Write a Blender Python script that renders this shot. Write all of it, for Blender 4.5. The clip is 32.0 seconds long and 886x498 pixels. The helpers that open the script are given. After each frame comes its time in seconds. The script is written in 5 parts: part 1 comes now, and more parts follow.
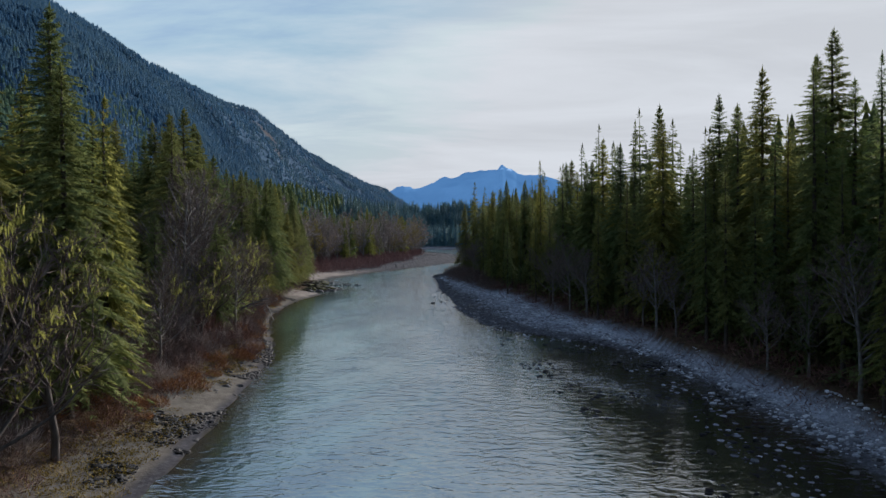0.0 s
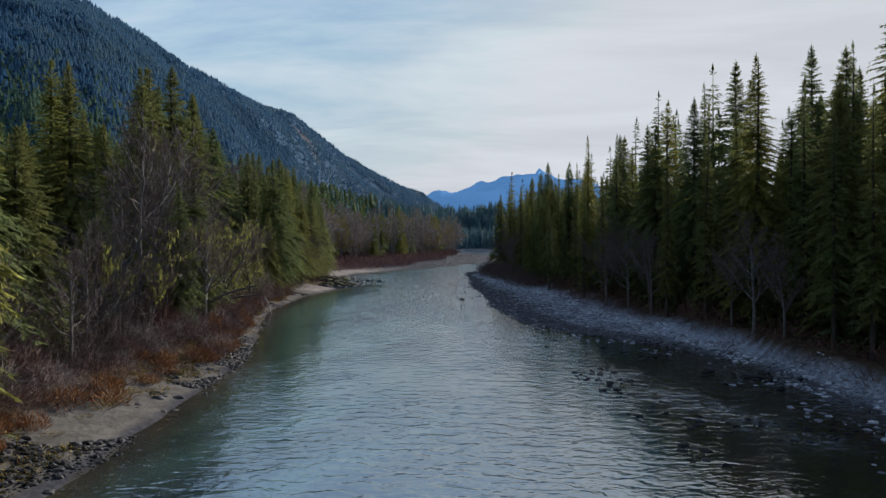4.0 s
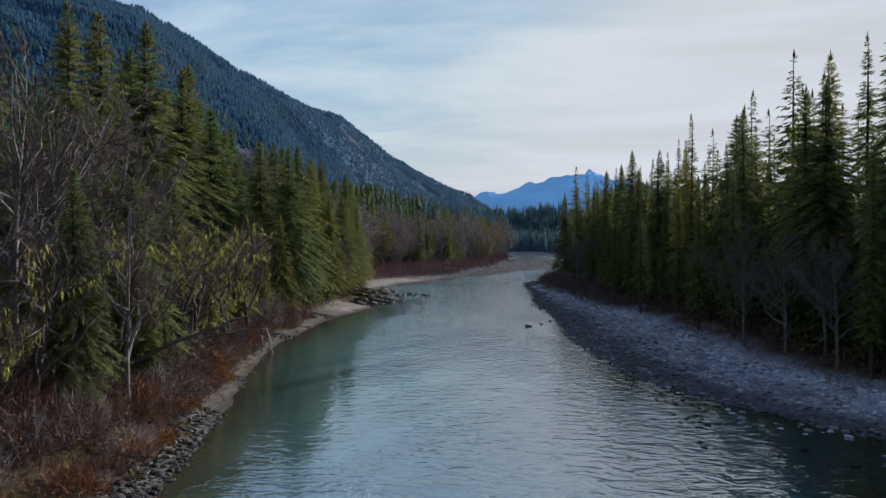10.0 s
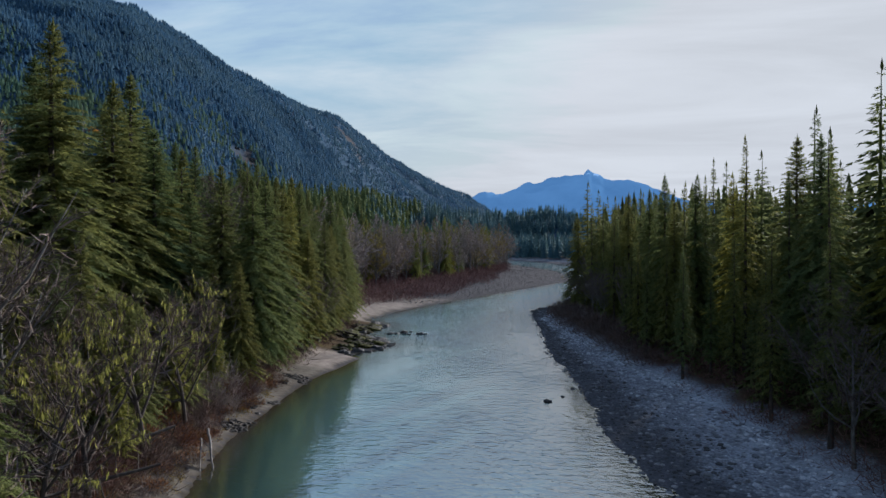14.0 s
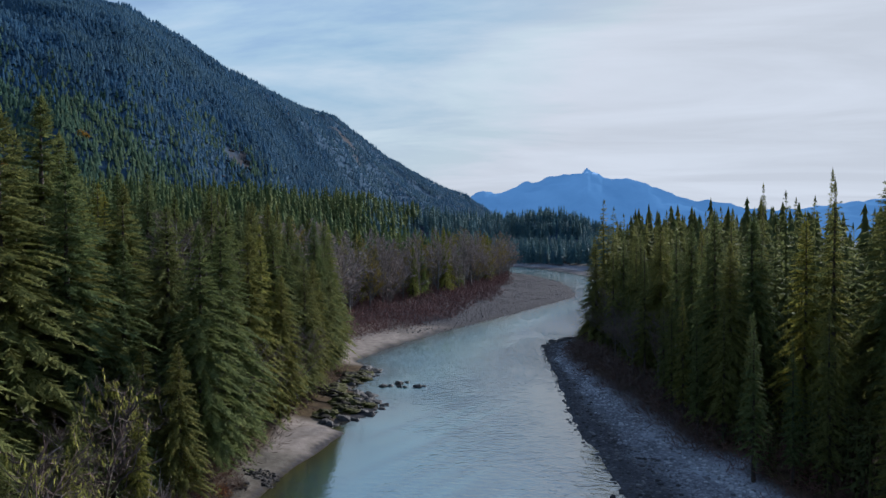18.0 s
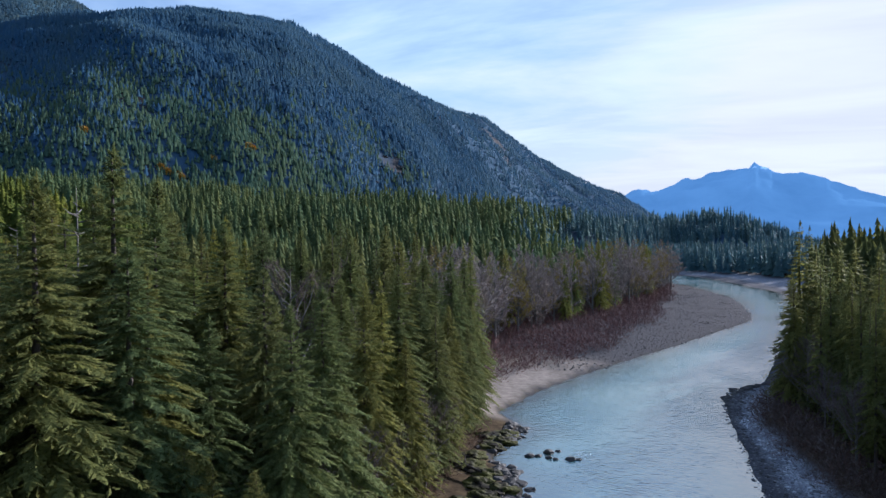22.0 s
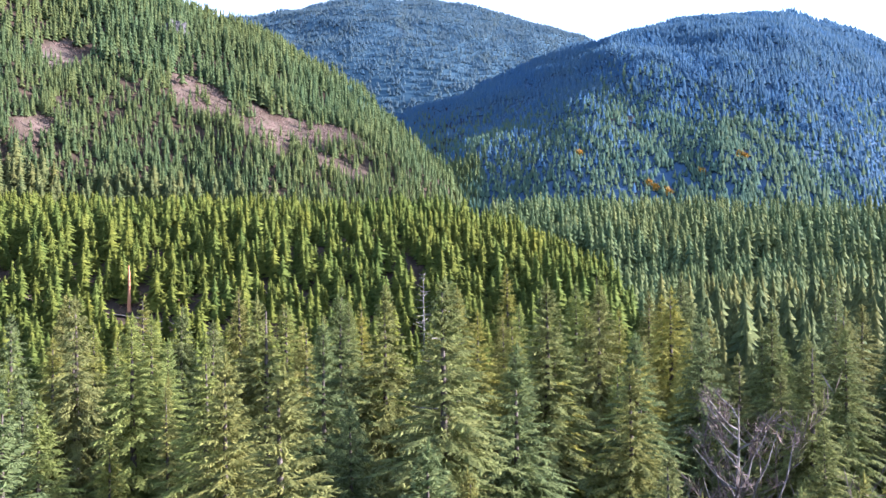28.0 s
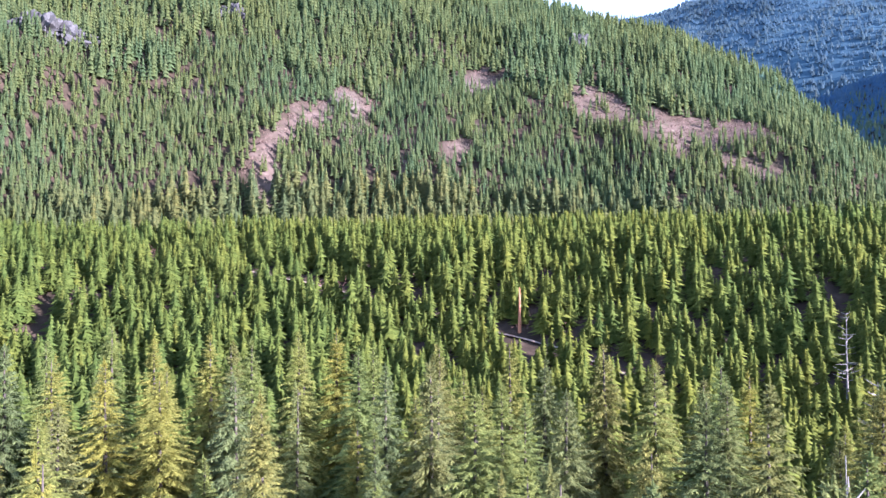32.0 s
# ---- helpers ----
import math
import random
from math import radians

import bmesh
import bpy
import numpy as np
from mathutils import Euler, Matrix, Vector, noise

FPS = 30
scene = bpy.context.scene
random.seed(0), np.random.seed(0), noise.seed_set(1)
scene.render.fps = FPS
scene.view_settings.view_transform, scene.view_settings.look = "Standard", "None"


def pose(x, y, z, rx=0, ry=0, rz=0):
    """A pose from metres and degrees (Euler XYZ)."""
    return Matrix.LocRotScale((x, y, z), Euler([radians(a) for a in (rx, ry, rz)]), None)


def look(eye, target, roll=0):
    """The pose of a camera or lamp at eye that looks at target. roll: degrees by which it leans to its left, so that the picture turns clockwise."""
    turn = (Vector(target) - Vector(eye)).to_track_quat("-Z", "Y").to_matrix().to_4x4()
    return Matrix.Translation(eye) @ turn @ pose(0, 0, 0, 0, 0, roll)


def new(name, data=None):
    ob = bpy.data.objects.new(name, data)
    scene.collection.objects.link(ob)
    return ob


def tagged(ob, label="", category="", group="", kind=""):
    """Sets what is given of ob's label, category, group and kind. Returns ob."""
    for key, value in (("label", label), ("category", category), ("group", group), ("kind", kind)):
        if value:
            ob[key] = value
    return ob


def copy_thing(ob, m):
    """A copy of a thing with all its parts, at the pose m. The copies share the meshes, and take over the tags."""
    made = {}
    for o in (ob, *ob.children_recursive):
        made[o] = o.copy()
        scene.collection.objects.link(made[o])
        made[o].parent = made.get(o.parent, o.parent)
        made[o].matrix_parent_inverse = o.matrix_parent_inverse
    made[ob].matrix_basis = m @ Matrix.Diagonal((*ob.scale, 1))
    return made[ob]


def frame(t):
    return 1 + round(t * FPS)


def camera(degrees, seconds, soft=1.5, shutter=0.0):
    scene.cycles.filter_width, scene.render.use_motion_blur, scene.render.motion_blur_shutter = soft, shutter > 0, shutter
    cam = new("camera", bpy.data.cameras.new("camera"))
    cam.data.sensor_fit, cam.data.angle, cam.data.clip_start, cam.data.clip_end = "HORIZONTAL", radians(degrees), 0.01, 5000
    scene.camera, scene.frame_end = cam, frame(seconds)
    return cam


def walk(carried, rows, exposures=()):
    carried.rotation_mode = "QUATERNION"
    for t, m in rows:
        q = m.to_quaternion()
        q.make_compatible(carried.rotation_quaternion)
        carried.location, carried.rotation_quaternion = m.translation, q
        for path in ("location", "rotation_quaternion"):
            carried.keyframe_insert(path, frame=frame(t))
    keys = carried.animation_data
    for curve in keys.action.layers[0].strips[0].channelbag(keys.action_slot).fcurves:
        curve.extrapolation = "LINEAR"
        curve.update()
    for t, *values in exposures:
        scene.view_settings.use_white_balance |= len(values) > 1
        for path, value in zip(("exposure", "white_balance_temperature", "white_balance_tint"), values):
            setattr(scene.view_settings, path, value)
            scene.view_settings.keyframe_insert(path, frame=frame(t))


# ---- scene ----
cam = camera(64.8, 32.0, soft=1.5)
PATH = [
    (0, (1.036, 1.195, 16.795), (1.002, 3.195, 16.755), -0.5),
    (0.5, (1.351, 4.462, 15.968), (1.305, 6.461, 15.931), -0.5),
    (1, (1.588, 7.585, 15.077), (1.536, 9.584, 15.041), -0.5),
    (1.5, (1.775, 10.646, 14.204), (1.685, 12.643, 14.169), -0.5),
    (2, (1.905, 13.697, 13.471), (1.771, 15.692, 13.436), -0.5),
    (2.5, (1.973, 16.699, 12.973), (1.837, 18.694, 12.94), -0.6),
    (4.5, (1.456, 27.367, 12.546), (1.317, 29.362, 12.522), -0.1),
    (5, (1.204, 30.144, 12.505), (1.026, 32.136, 12.482), -0.1),
    (5.5, (0.982, 33.134, 12.569), (0.658, 35.108, 12.547), -0.1),
    (6, (0.671, 36.143, 12.765), (0.321, 38.112, 12.744), -0.1),
    (6.5, (0.209, 38.971, 12.986), (-0.111, 40.945, 12.966), -0.2),
    (7, (-0.266, 41.71, 13.193), (-0.565, 43.687, 13.173), -0.2),
    (7.5, (-0.667, 44.518, 13.362), (-0.954, 46.497, 13.342), -0.2),
    (8, (-1.05, 47.329, 13.463), (-1.333, 49.309, 13.443), -0.2),
    (8.5, (-1.449, 50.093, 13.524), (-1.731, 52.073, 13.505), -0.2),
    (9, (-1.876, 52.849, 13.586), (-2.158, 54.829, 13.567), -0.2),
    (9.5, (-2.332, 55.574, 13.664), (-2.606, 57.555, 13.646), -0.2),
    (10, (-2.804, 58.259, 13.827), (-3.077, 60.24, 13.807), -0.2),
    (10.5, (-3.274, 60.954, 14.248), (-3.547, 62.935, 14.227), -0.3),
    (11, (-3.711, 63.708, 15.017), (-3.984, 65.689, 14.996), -0.3),
    (11.5, (-4.092, 66.524, 15.997), (-4.364, 68.506, 15.975), -0.3),
    (12, (-4.418, 69.352, 17.015), (-4.689, 71.333, 16.993), -0.2),
    (12.5, (-4.74, 72.159, 18.034), (-5.01, 74.14, 18.012), -0.1),
    (13, (-5.102, 74.927, 19.056), (-5.372, 76.909, 19.034), -0.1),
    (13.5, (-5.505, 77.643, 20.066), (-5.774, 79.625, 20.045), -0.1),
    (14, (-5.948, 80.319, 21.086), (-6.215, 82.301, 21.064), -0.1),
    (14.5, (-6.425, 83.013, 22.132), (-6.691, 84.995, 22.109), -0.1),
    (16.5, (-8.239, 94.326, 25.837), (-8.502, 96.308, 25.812), -0.2),
    (17, (-8.606, 97.062, 26.736), (-8.869, 99.044, 26.711), -0.2),
    (17.5, (-8.969, 99.714, 27.649), (-9.232, 101.697, 27.623), -0.3),
    (18, (-9.341, 102.308, 28.597), (-9.603, 104.29, 28.571), -0.4),
    (18.5, (-9.718, 104.79, 29.545), (-9.98, 106.773, 29.517), -0.4),
    (19, (-10.109, 107.2, 30.459), (-10.371, 109.182, 30.432), -0.4),
    (19.5, (-10.559, 109.733, 31.333), (-10.829, 111.714, 31.305), -0.4),
    (20, (-11.054, 112.373, 32.194), (-11.361, 114.349, 32.167), -0.4),
    (20.5, (-11.511, 114.95, 33.089), (-11.85, 116.921, 33.062), -0.4),
    (21, (-11.963, 117.515, 34.012), (-12.345, 119.478, 33.985), -0.5),
    (21.5, (-12.47, 120.146, 34.94), (-12.973, 122.081, 34.915), -0.5),
    (22, (-12.966, 122.727, 35.902), (-13.646, 124.608, 35.878), -0.6),
    (22.5, (-13.381, 125.114, 36.942), (-14.128, 126.969, 36.918), -0.6),
    (23, (-13.611, 127.085, 38.044), (-14.45, 128.9, 38.02), -0.6),
    (23.5, (-13.759, 128.78, 39.133), (-14.731, 130.528, 39.111), -0.6),
    (24, (-14.329, 130.871, 40.136), (-15.397, 132.562, 40.115), -0.5),
    (24.5, (-15.374, 133.381, 41.084), (-16.579, 134.977, 41.065), -0.4),
    (25, (-16.507, 135.821, 42.071), (-17.871, 137.284, 42.054), -0.4),
    (25.5, (-17.66, 138.095, 43.128), (-19.088, 139.496, 43.113), -0.4),
    (26, (-18.988, 140.262, 44.244), (-20.465, 141.61, 44.231), -0.3),
    (26.5, (-20.437, 142.295, 45.338), (-22.017, 143.521, 45.329), -0.2),
    (28.5, (-25.697, 151.11, 46.816), (-27.466, 152.044, 46.835), -0.8),
    (29, (-27.786, 152.929, 47.764), (-29.63, 153.704, 47.785), -0.7),
    (29.5, (-29.889, 154.398, 48.809), (-31.771, 155.074, 48.831), -0.6),
    (30, (-31.757, 155.487, 49.922), (-33.671, 156.066, 49.945), -0.6),
    (30.5, (-33.187, 156.308, 51.047), (-35.152, 156.683, 51.07), -0.5),
    (31, (-34.048, 156.925, 52.095), (-36.035, 157.15, 52.119), -0.4),
    (31.5, (-34.395, 157.307, 53.043), (-36.393, 157.409, 53.066), -0.4),
    (32, (-34.417, 157.574, 53.886), (-36.416, 157.532, 53.907), -0.4),
]
EXPOSURES = [(0, 1.12, 5500, 14), (14, 1.12, 5380, 14), (20, 1.1, 5150, 15), (22, 1.52, 5080, 17), (24, 2.42, 4780, 18), (26, 3.1, 5050, 21), (28.5, 3.3, 5250, 30), (32, 3.3, 5040, 34)]
walk(cam, [(t, look(eye, target, roll)) for t, eye, target, roll in PATH], EXPOSURES)

# ---- sky and sun ----
SUN_EL, SUN_AZ = radians(17.5), radians(27.0)

world = bpy.data.worlds.new("sky")
scene.world = world
world.use_nodes = True
wn, wl = world.node_tree.nodes, world.node_tree.links
wn.clear()


def wnode(kind, **values):
    n = wn.new(kind)
    for key, value in values.items():
        n.inputs[key.replace("_", " ")].default_value = value
    return n


w_out = wn.new("ShaderNodeOutputWorld")
w_bg = wnode("ShaderNodeBackground", Strength=0.07)
w_sky = wn.new("ShaderNodeTexSky")
w_sky.sky_type = "NISHITA"
w_sky.sun_disc = False
w_sky.sun_elevation = SUN_EL
w_sky.sun_rotation = SUN_AZ
w_sky.air_density, w_sky.dust_density, w_sky.ozone_density = 1.0, 0.7, 2.5
w_tc = wn.new("ShaderNodeTexCoord")
# thin cirrus, drawn out along one heading, seen in perspective on a high flat layer
w_sep = wn.new("ShaderNodeSeparateXYZ")
wl.new(w_tc.outputs["Generated"], w_sep.inputs[0])
w_zc = wn.new("ShaderNodeMath")
w_zc.operation = "MAXIMUM"
w_zc.inputs[1].default_value = 0.02
wl.new(w_sep.outputs["Z"], w_zc.inputs[0])
w_zp = wn.new("ShaderNodeMath")
w_zp.operation = "ADD"
w_zp.inputs[1].default_value = 0.12
wl.new(w_zc.outputs[0], w_zp.inputs[0])
w_div = wn.new("ShaderNodeVectorMath")
w_div.operation = "DIVIDE"
w_cmb = wn.new("ShaderNodeCombineXYZ")
for axis in "XYZ":
    wl.new(w_zp.outputs[0], w_cmb.inputs[axis])
wl.new(w_tc.outputs["Generated"], w_div.inputs[0])
wl.new(w_cmb.outputs[0], w_div.inputs[1])
w_map = wn.new("ShaderNodeMapping")
w_map.inputs["Rotation"].default_value = (0, 0, radians(-35))
w_map.inputs["Scale"].default_value = (0.45, 1.1, 1.0)
wl.new(w_div.outputs[0], w_map.inputs[0])
w_noise = wnode("ShaderNodeTexNoise", Scale=1.3, Detail=7.0, Roughness=0.6, Distortion=0.5)
wl.new(w_map.outputs[0], w_noise.inputs["Vector"])
w_ramp = wn.new("ShaderNodeValToRGB")
w_ramp.color_ramp.elements[0].position, w_ramp.color_ramp.elements[0].color = 0.42, (0, 0, 0, 1)
w_ramp.color_ramp.elements[1].position, w_ramp.color_ramp.elements[1].color = 0.66, (1, 1, 1, 1)
wl.new(w_noise.outputs["Fac"], w_ramp.inputs[0])
w_fac = wn.new("ShaderNodeMath")
w_fac.operation = "MULTIPLY_ADD"
w_fac.inputs[1].default_value, w_fac.inputs[2].default_value = 0.8, 0.0
wl.new(w_ramp.outputs[0], w_fac.inputs[0])
# the veil of high haze evens out the glow round the sun
w_gam = wnode("ShaderNodeGamma", Gamma=0.55)
wl.new(w_sky.outputs[0], w_gam.inputs["Color"])
w_soft = wn.new("ShaderNodeVectorMath")
w_soft.operation = "MULTIPLY"
w_soft.inputs[1].default_value = (1.66, 1.71, 1.75)
wl.new(w_gam.outputs[0], w_soft.inputs[0])
w_white = wn.new("ShaderNodeVectorMath")
w_white.operation = "MULTIPLY_ADD"
w_white.inputs[1].default_value = (0.85, 0.85, 0.85)
w_white.inputs[2].default_value = (1.9, 1.85, 1.75)
wl.new(w_soft.outputs[0], w_white.inputs[0])
w_mix = wn.new("ShaderNodeMix")
w_mix.data_type = "RGBA"
wl.new(w_fac.outputs[0], w_mix.inputs[0])
wl.new(w_soft.outputs[0], w_mix.inputs[6])
wl.new(w_white.outputs[0], w_mix.inputs[7])
# the veil is thick enough towards the sun to level off
w_low, w_top = wn.new("ShaderNodeVectorMath"), wn.new("ShaderNodeVectorMath")
w_low.operation = w_top.operation = "MINIMUM"
w_low.inputs[1].default_value, w_top.inputs[1].default_value = (4.1, 3.95, 3.5), (5.4, 5.15, 4.55)
w_veil = wn.new("ShaderNodeMix")
w_veil.data_type = "RGBA"
w_veil.inputs[0].default_value = 0.5
for n_ in (w_low, w_top):
    wl.new(w_mix.outputs[2], n_.inputs[0])
wl.new(w_low.outputs[0], w_veil.inputs[6])
wl.new(w_top.outputs[0], w_veil.inputs[7])
# wisps a little brighter than the veil between them
w_wisp = wn.new("ShaderNodeMapRange")
w_wisp.inputs["To Min"].default_value, w_wisp.inputs["To Max"].default_value = 0.9, 1.03
wl.new(w_ramp.outputs[0], w_wisp.inputs["Value"])
w_lit = wn.new("ShaderNodeVectorMath")
w_lit.operation = "SCALE"
wl.new(w_veil.outputs[2], w_lit.inputs[0])
wl.new(w_wisp.outputs[0], w_lit.inputs["Scale"])
wl.new(w_lit.outputs[0], w_bg.inputs["Color"])
wl.new(w_bg.outputs[0], w_out.inputs[0])

sun_dir = Vector((math.sin(SUN_AZ) * math.cos(SUN_EL), math.cos(SUN_AZ) * math.cos(SUN_EL), math.sin(SUN_EL)))
sun = new("sun", bpy.data.lights.new("sun", "SUN"))
sun.data.energy, sun.data.angle, sun.data.color = 3.7, radians(1.5), (1.0, 0.87, 0.7)
sun.matrix_world = look(sun_dir * 300, (0, 0, 0))

# ---- materials ----


class Mat:
    """A node material round one Principled shader, with short ways to add nodes."""

    def __init__(self, name, rough=0.9, metal=0.0, spec=0.3):
        self.m = bpy.data.materials.new(name)
        self.m.use_nodes = True
        self.n, self.l = self.m.node_tree.nodes, self.m.node_tree.links
        self.p = self.n["Principled BSDF"]
        self.p.inputs["Roughness"].default_value = rough
        self.p.inputs["Metallic"].default_value = metal
        self.p.inputs["Specular IOR Level"].default_value = spec
        self.tc = self.n.new("ShaderNodeTexCoord")

    def noise(self, scale, detail=4.0, rough=0.6, stretch=(1, 1, 1), space="Object", distort=0.0):
        mp = self.n.new("ShaderNodeMapping")
        mp.inputs["Scale"].default_value = stretch
        self.l.new(self.tc.outputs[space], mp.inputs[0])
        t = self.n.new("ShaderNodeTexNoise")
        t.inputs["Scale"].default_value, t.inputs["Detail"].default_value = scale, detail
        t.inputs["Roughness"].default_value, t.inputs["Distortion"].default_value = rough, distort
        self.l.new(mp.outputs[0], t.inputs["Vector"])
        return t.outputs["Fac"]

    def voronoi(self, scale, feature="F1", out="Distance"):
        t = self.n.new("ShaderNodeTexVoronoi")
        t.feature = feature
        t.inputs["Scale"].default_value = scale
        self.l.new(self.tc.outputs["Object"], t.inputs["Vector"])
        return t.outputs[out]

    def ramp(self, fac, *stops):
        r = self.n.new("ShaderNodeValToRGB")
        while len(r.color_ramp.elements) < len(stops):
            r.color_ramp.elements.new(0.5)
        for e, (at, colour) in zip(r.color_ramp.elements, stops):
            e.position = at
            e.color = (*colour, 1) if len(colour) == 3 else colour
        self.l.new(fac, r.inputs[0])
        return r.outputs[0]

    def mix(self, fac, a, b, blend="MIX"):
        x = self.n.new("ShaderNodeMix")
        x.data_type, x.blend_type = "RGBA", blend
        for slot, v in ((0, fac), (6, a), (7, b)):
            if isinstance(v, bpy.types.NodeSocket):
                self.l.new(v, x.inputs[slot])
            else:
                x.inputs[slot].default_value = (*v, 1) if isinstance(v, tuple) and len(v) == 3 else v
        return x.outputs[2]

    def calc(self, op, a, b=0.0, clamp=False):
        x = self.n.new("ShaderNodeMath")
        x.operation, x.use_clamp = op, clamp
        for slot, v in ((0, a), (1, b)):
            if isinstance(v, bpy.types.NodeSocket):
                self.l.new(v, x.inputs[slot])
            else:
                x.inputs[slot].default_value = v
        return x.outputs[0]

    def attr(self, name):
        a = self.n.new("ShaderNodeAttribute")
        a.attribute_name = name
        return a.outputs["Fac"]

    def island(self):
        return self.n.new("ShaderNodeNewGeometry").outputs["Random Per Island"]

    def each(self):
        return self.n.new("ShaderNodeObjectInfo").outputs["Random"]

    def colour(self, out):
        self.l.new(out, self.p.inputs["Base Color"])
        return self

    def bump(self, height, strength=0.4, distance=0.05):
        b = self.n.new("ShaderNodeBump")
        b.inputs["Strength"].default_value, b.inputs["Distance"].default_value = strength, distance
        self.l.new(height, b.inputs["Height"])
        self.l.new(b.outputs[0], self.p.inputs["Normal"])
        return self

    def leafy(self, colour, share=0.35):
        """Leaves let part of the light through."""
        self.colour(colour)
        t = self.n.new("ShaderNodeBsdfTranslucent")
        self.l.new(colour, t.inputs["Color"])
        m = self.n.new("ShaderNodeMixShader")
        m.inputs[0].default_value = share
        self.l.new(self.p.outputs[0], m.inputs[1])
        self.l.new(t.outputs[0], m.inputs[2])
        self.l.new(m.outputs[0], self.n["Material Output"].inputs[0])
        return self


def foliage(name, dark, mid, light, tree="each", share=0.3, ragged=0.0, even=False):
    """Needles: each spray varies, and each tree as a whole; ragged sprays have gaps between their twigs."""
    m = Mat(name, rough=0.8, spec=0.06)
    spray = m.ramp(m.island(), (0.0, dark), (0.55, mid), (1.0, light))
    whole = m.each() if tree == "each" else m.attr("tint")
    tone = m.ramp(whole, (0.0, (0.76, 0.92, 1.06)), (0.3, (0.88, 0.97, 1.0)), (0.55, (1.0, 1.0, 0.95)), (0.85, (1.1, 1.04, 0.88)), (1.0, (1.15, 1.06, 0.8)))
    c = spray if even else m.mix(1.0, spray, tone, "MULTIPLY")
    patch = m.ramp(m.noise(2.2, 5, 0.7), (0.3, (0.62, 0.64, 0.66)), (0.7, (1.3, 1.28, 1.2)))
    m.leafy(m.mix(1.0, c, patch, "MULTIPLY"), share)
    if ragged:
        gap = m.ramp(m.noise(7.0, 3, 0.7, (1, 1, 1.2)), (ragged - 0.02, (0, 0, 0)), (ragged + 0.02, (1, 1, 1)))
        clear = m.n.new("ShaderNodeBsdfTransparent")
        cut = m.n.new("ShaderNodeMixShader")
        whole_leaf = m.n["Material Output"].inputs[0].links[0].from_socket
        m.l.new(gap, cut.inputs[0])
        m.l.new(clear.outputs[0], cut.inputs[1])
        m.l.new(whole_leaf, cut.inputs[2])
        m.l.new(cut.outputs[0], m.n["Material Output"].inputs[0])
    return m.m


SPRUCE = foliage("spruce_needles", (0.127, 0.14, 0.05), (0.17, 0.184, 0.061), (0.221, 0.223, 0.075), share=0.45, ragged=0.46)
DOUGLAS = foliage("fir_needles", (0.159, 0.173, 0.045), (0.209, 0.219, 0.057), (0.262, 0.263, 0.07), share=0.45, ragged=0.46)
CEDAR = foliage("cedar_sprays", (0.12, 0.133, 0.05), (0.158, 0.168, 0.059), (0.197, 0.2, 0.073), share=0.45, ragged=0.46)
MOSSY = foliage("lichen_sprays", (0.138, 0.145, 0.036), (0.22, 0.22, 0.053), (0.33, 0.324, 0.09), share=0.55, ragged=0.42, even=True)
YOUNG = foliage("young_fir_needles", (0.079, 0.1, 0.021), (0.112, 0.136, 0.027), (0.15, 0.17, 0.035), "tint", 0.45)
FOREST = foliage("forest_needles", (0.103, 0.116, 0.046), (0.137, 0.15, 0.055), (0.174, 0.177, 0.065), "tint", 0.5)
HILLWOOD = foliage("hill_forest_needles", (0.094, 0.126, 0.05), (0.115, 0.147, 0.057), (0.138, 0.164, 0.066), "tint", 0.5)
VALLEYWOOD = foliage("valley_forest_needles", (0.101, 0.132, 0.055), (0.126, 0.158, 0.065), (0.154, 0.18, 0.073), "tint", 0.5)
# far bend needles blued in the base colour to stand for haze
HAZYBENDWOOD = foliage("haze_blue_bend_needles", (0.086, 0.15, 0.169), (0.109, 0.179, 0.198), (0.13, 0.202, 0.211), "tint", 0.5)
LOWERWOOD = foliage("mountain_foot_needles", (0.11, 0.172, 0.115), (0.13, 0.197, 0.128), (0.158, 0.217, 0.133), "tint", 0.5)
# mountain needles: the blue of distance haze is put into their colour
HAZYFARWOOD = foliage("haze_blue_mountain_needles", (0.08, 0.158, 0.245), (0.094, 0.175, 0.268), (0.11, 0.19, 0.271), "tint", 0.5)
# back mountain: haze over the distance painted in as paler blue needles
HAZYBACKWOOD = foliage("haze_blue_back_needles", (0.078, 0.13, 0.17), (0.093, 0.144, 0.184), (0.107, 0.155, 0.188), "tint", 0.5)


def twiggy(name, a, b, c):
    m = Mat(name, rough=0.95, spec=0.04)
    tone = m.ramp(m.island(), (0.0, a), (0.5, b), (1.0, c))
    return m.colour(m.mix(1.0, tone, m.ramp(m.noise(1.5, 3), (0.3, (0.7, 0.7, 0.7)), (0.7, (1.2, 1.2, 1.2))), "MULTIPLY")).m


TWIG = twiggy("bare_twigs", (0.065, 0.046, 0.04), (0.12, 0.088, 0.075), (0.22, 0.18, 0.155))
ALDERTWIG = twiggy("grey_alder_twigs", (0.068, 0.051, 0.043), (0.129, 0.1, 0.087), (0.231, 0.186, 0.162))
PALETWIG = twiggy("pale_cottonwood_twigs", (0.164, 0.134, 0.119), (0.286, 0.241, 0.215), (0.432, 0.376, 0.33))
YELLOWTWIG = twiggy("yellowed_cottonwood_leaves", (0.18, 0.135, 0.045), (0.297, 0.234, 0.072), (0.405, 0.342, 0.126))
SHOREMOSS = twiggy("golden_shore_moss", (0.12, 0.083, 0.018), (0.225, 0.158, 0.029), (0.345, 0.255, 0.052))
REDBUSH = twiggy("red_brown_twigs", (0.085, 0.044, 0.038), (0.14, 0.078, 0.064), (0.22, 0.135, 0.1))
CLEARTWIG = twiggy("pinkish_clearing_twigs", (0.096, 0.06, 0.048), (0.16, 0.108, 0.088), (0.24, 0.18, 0.152))
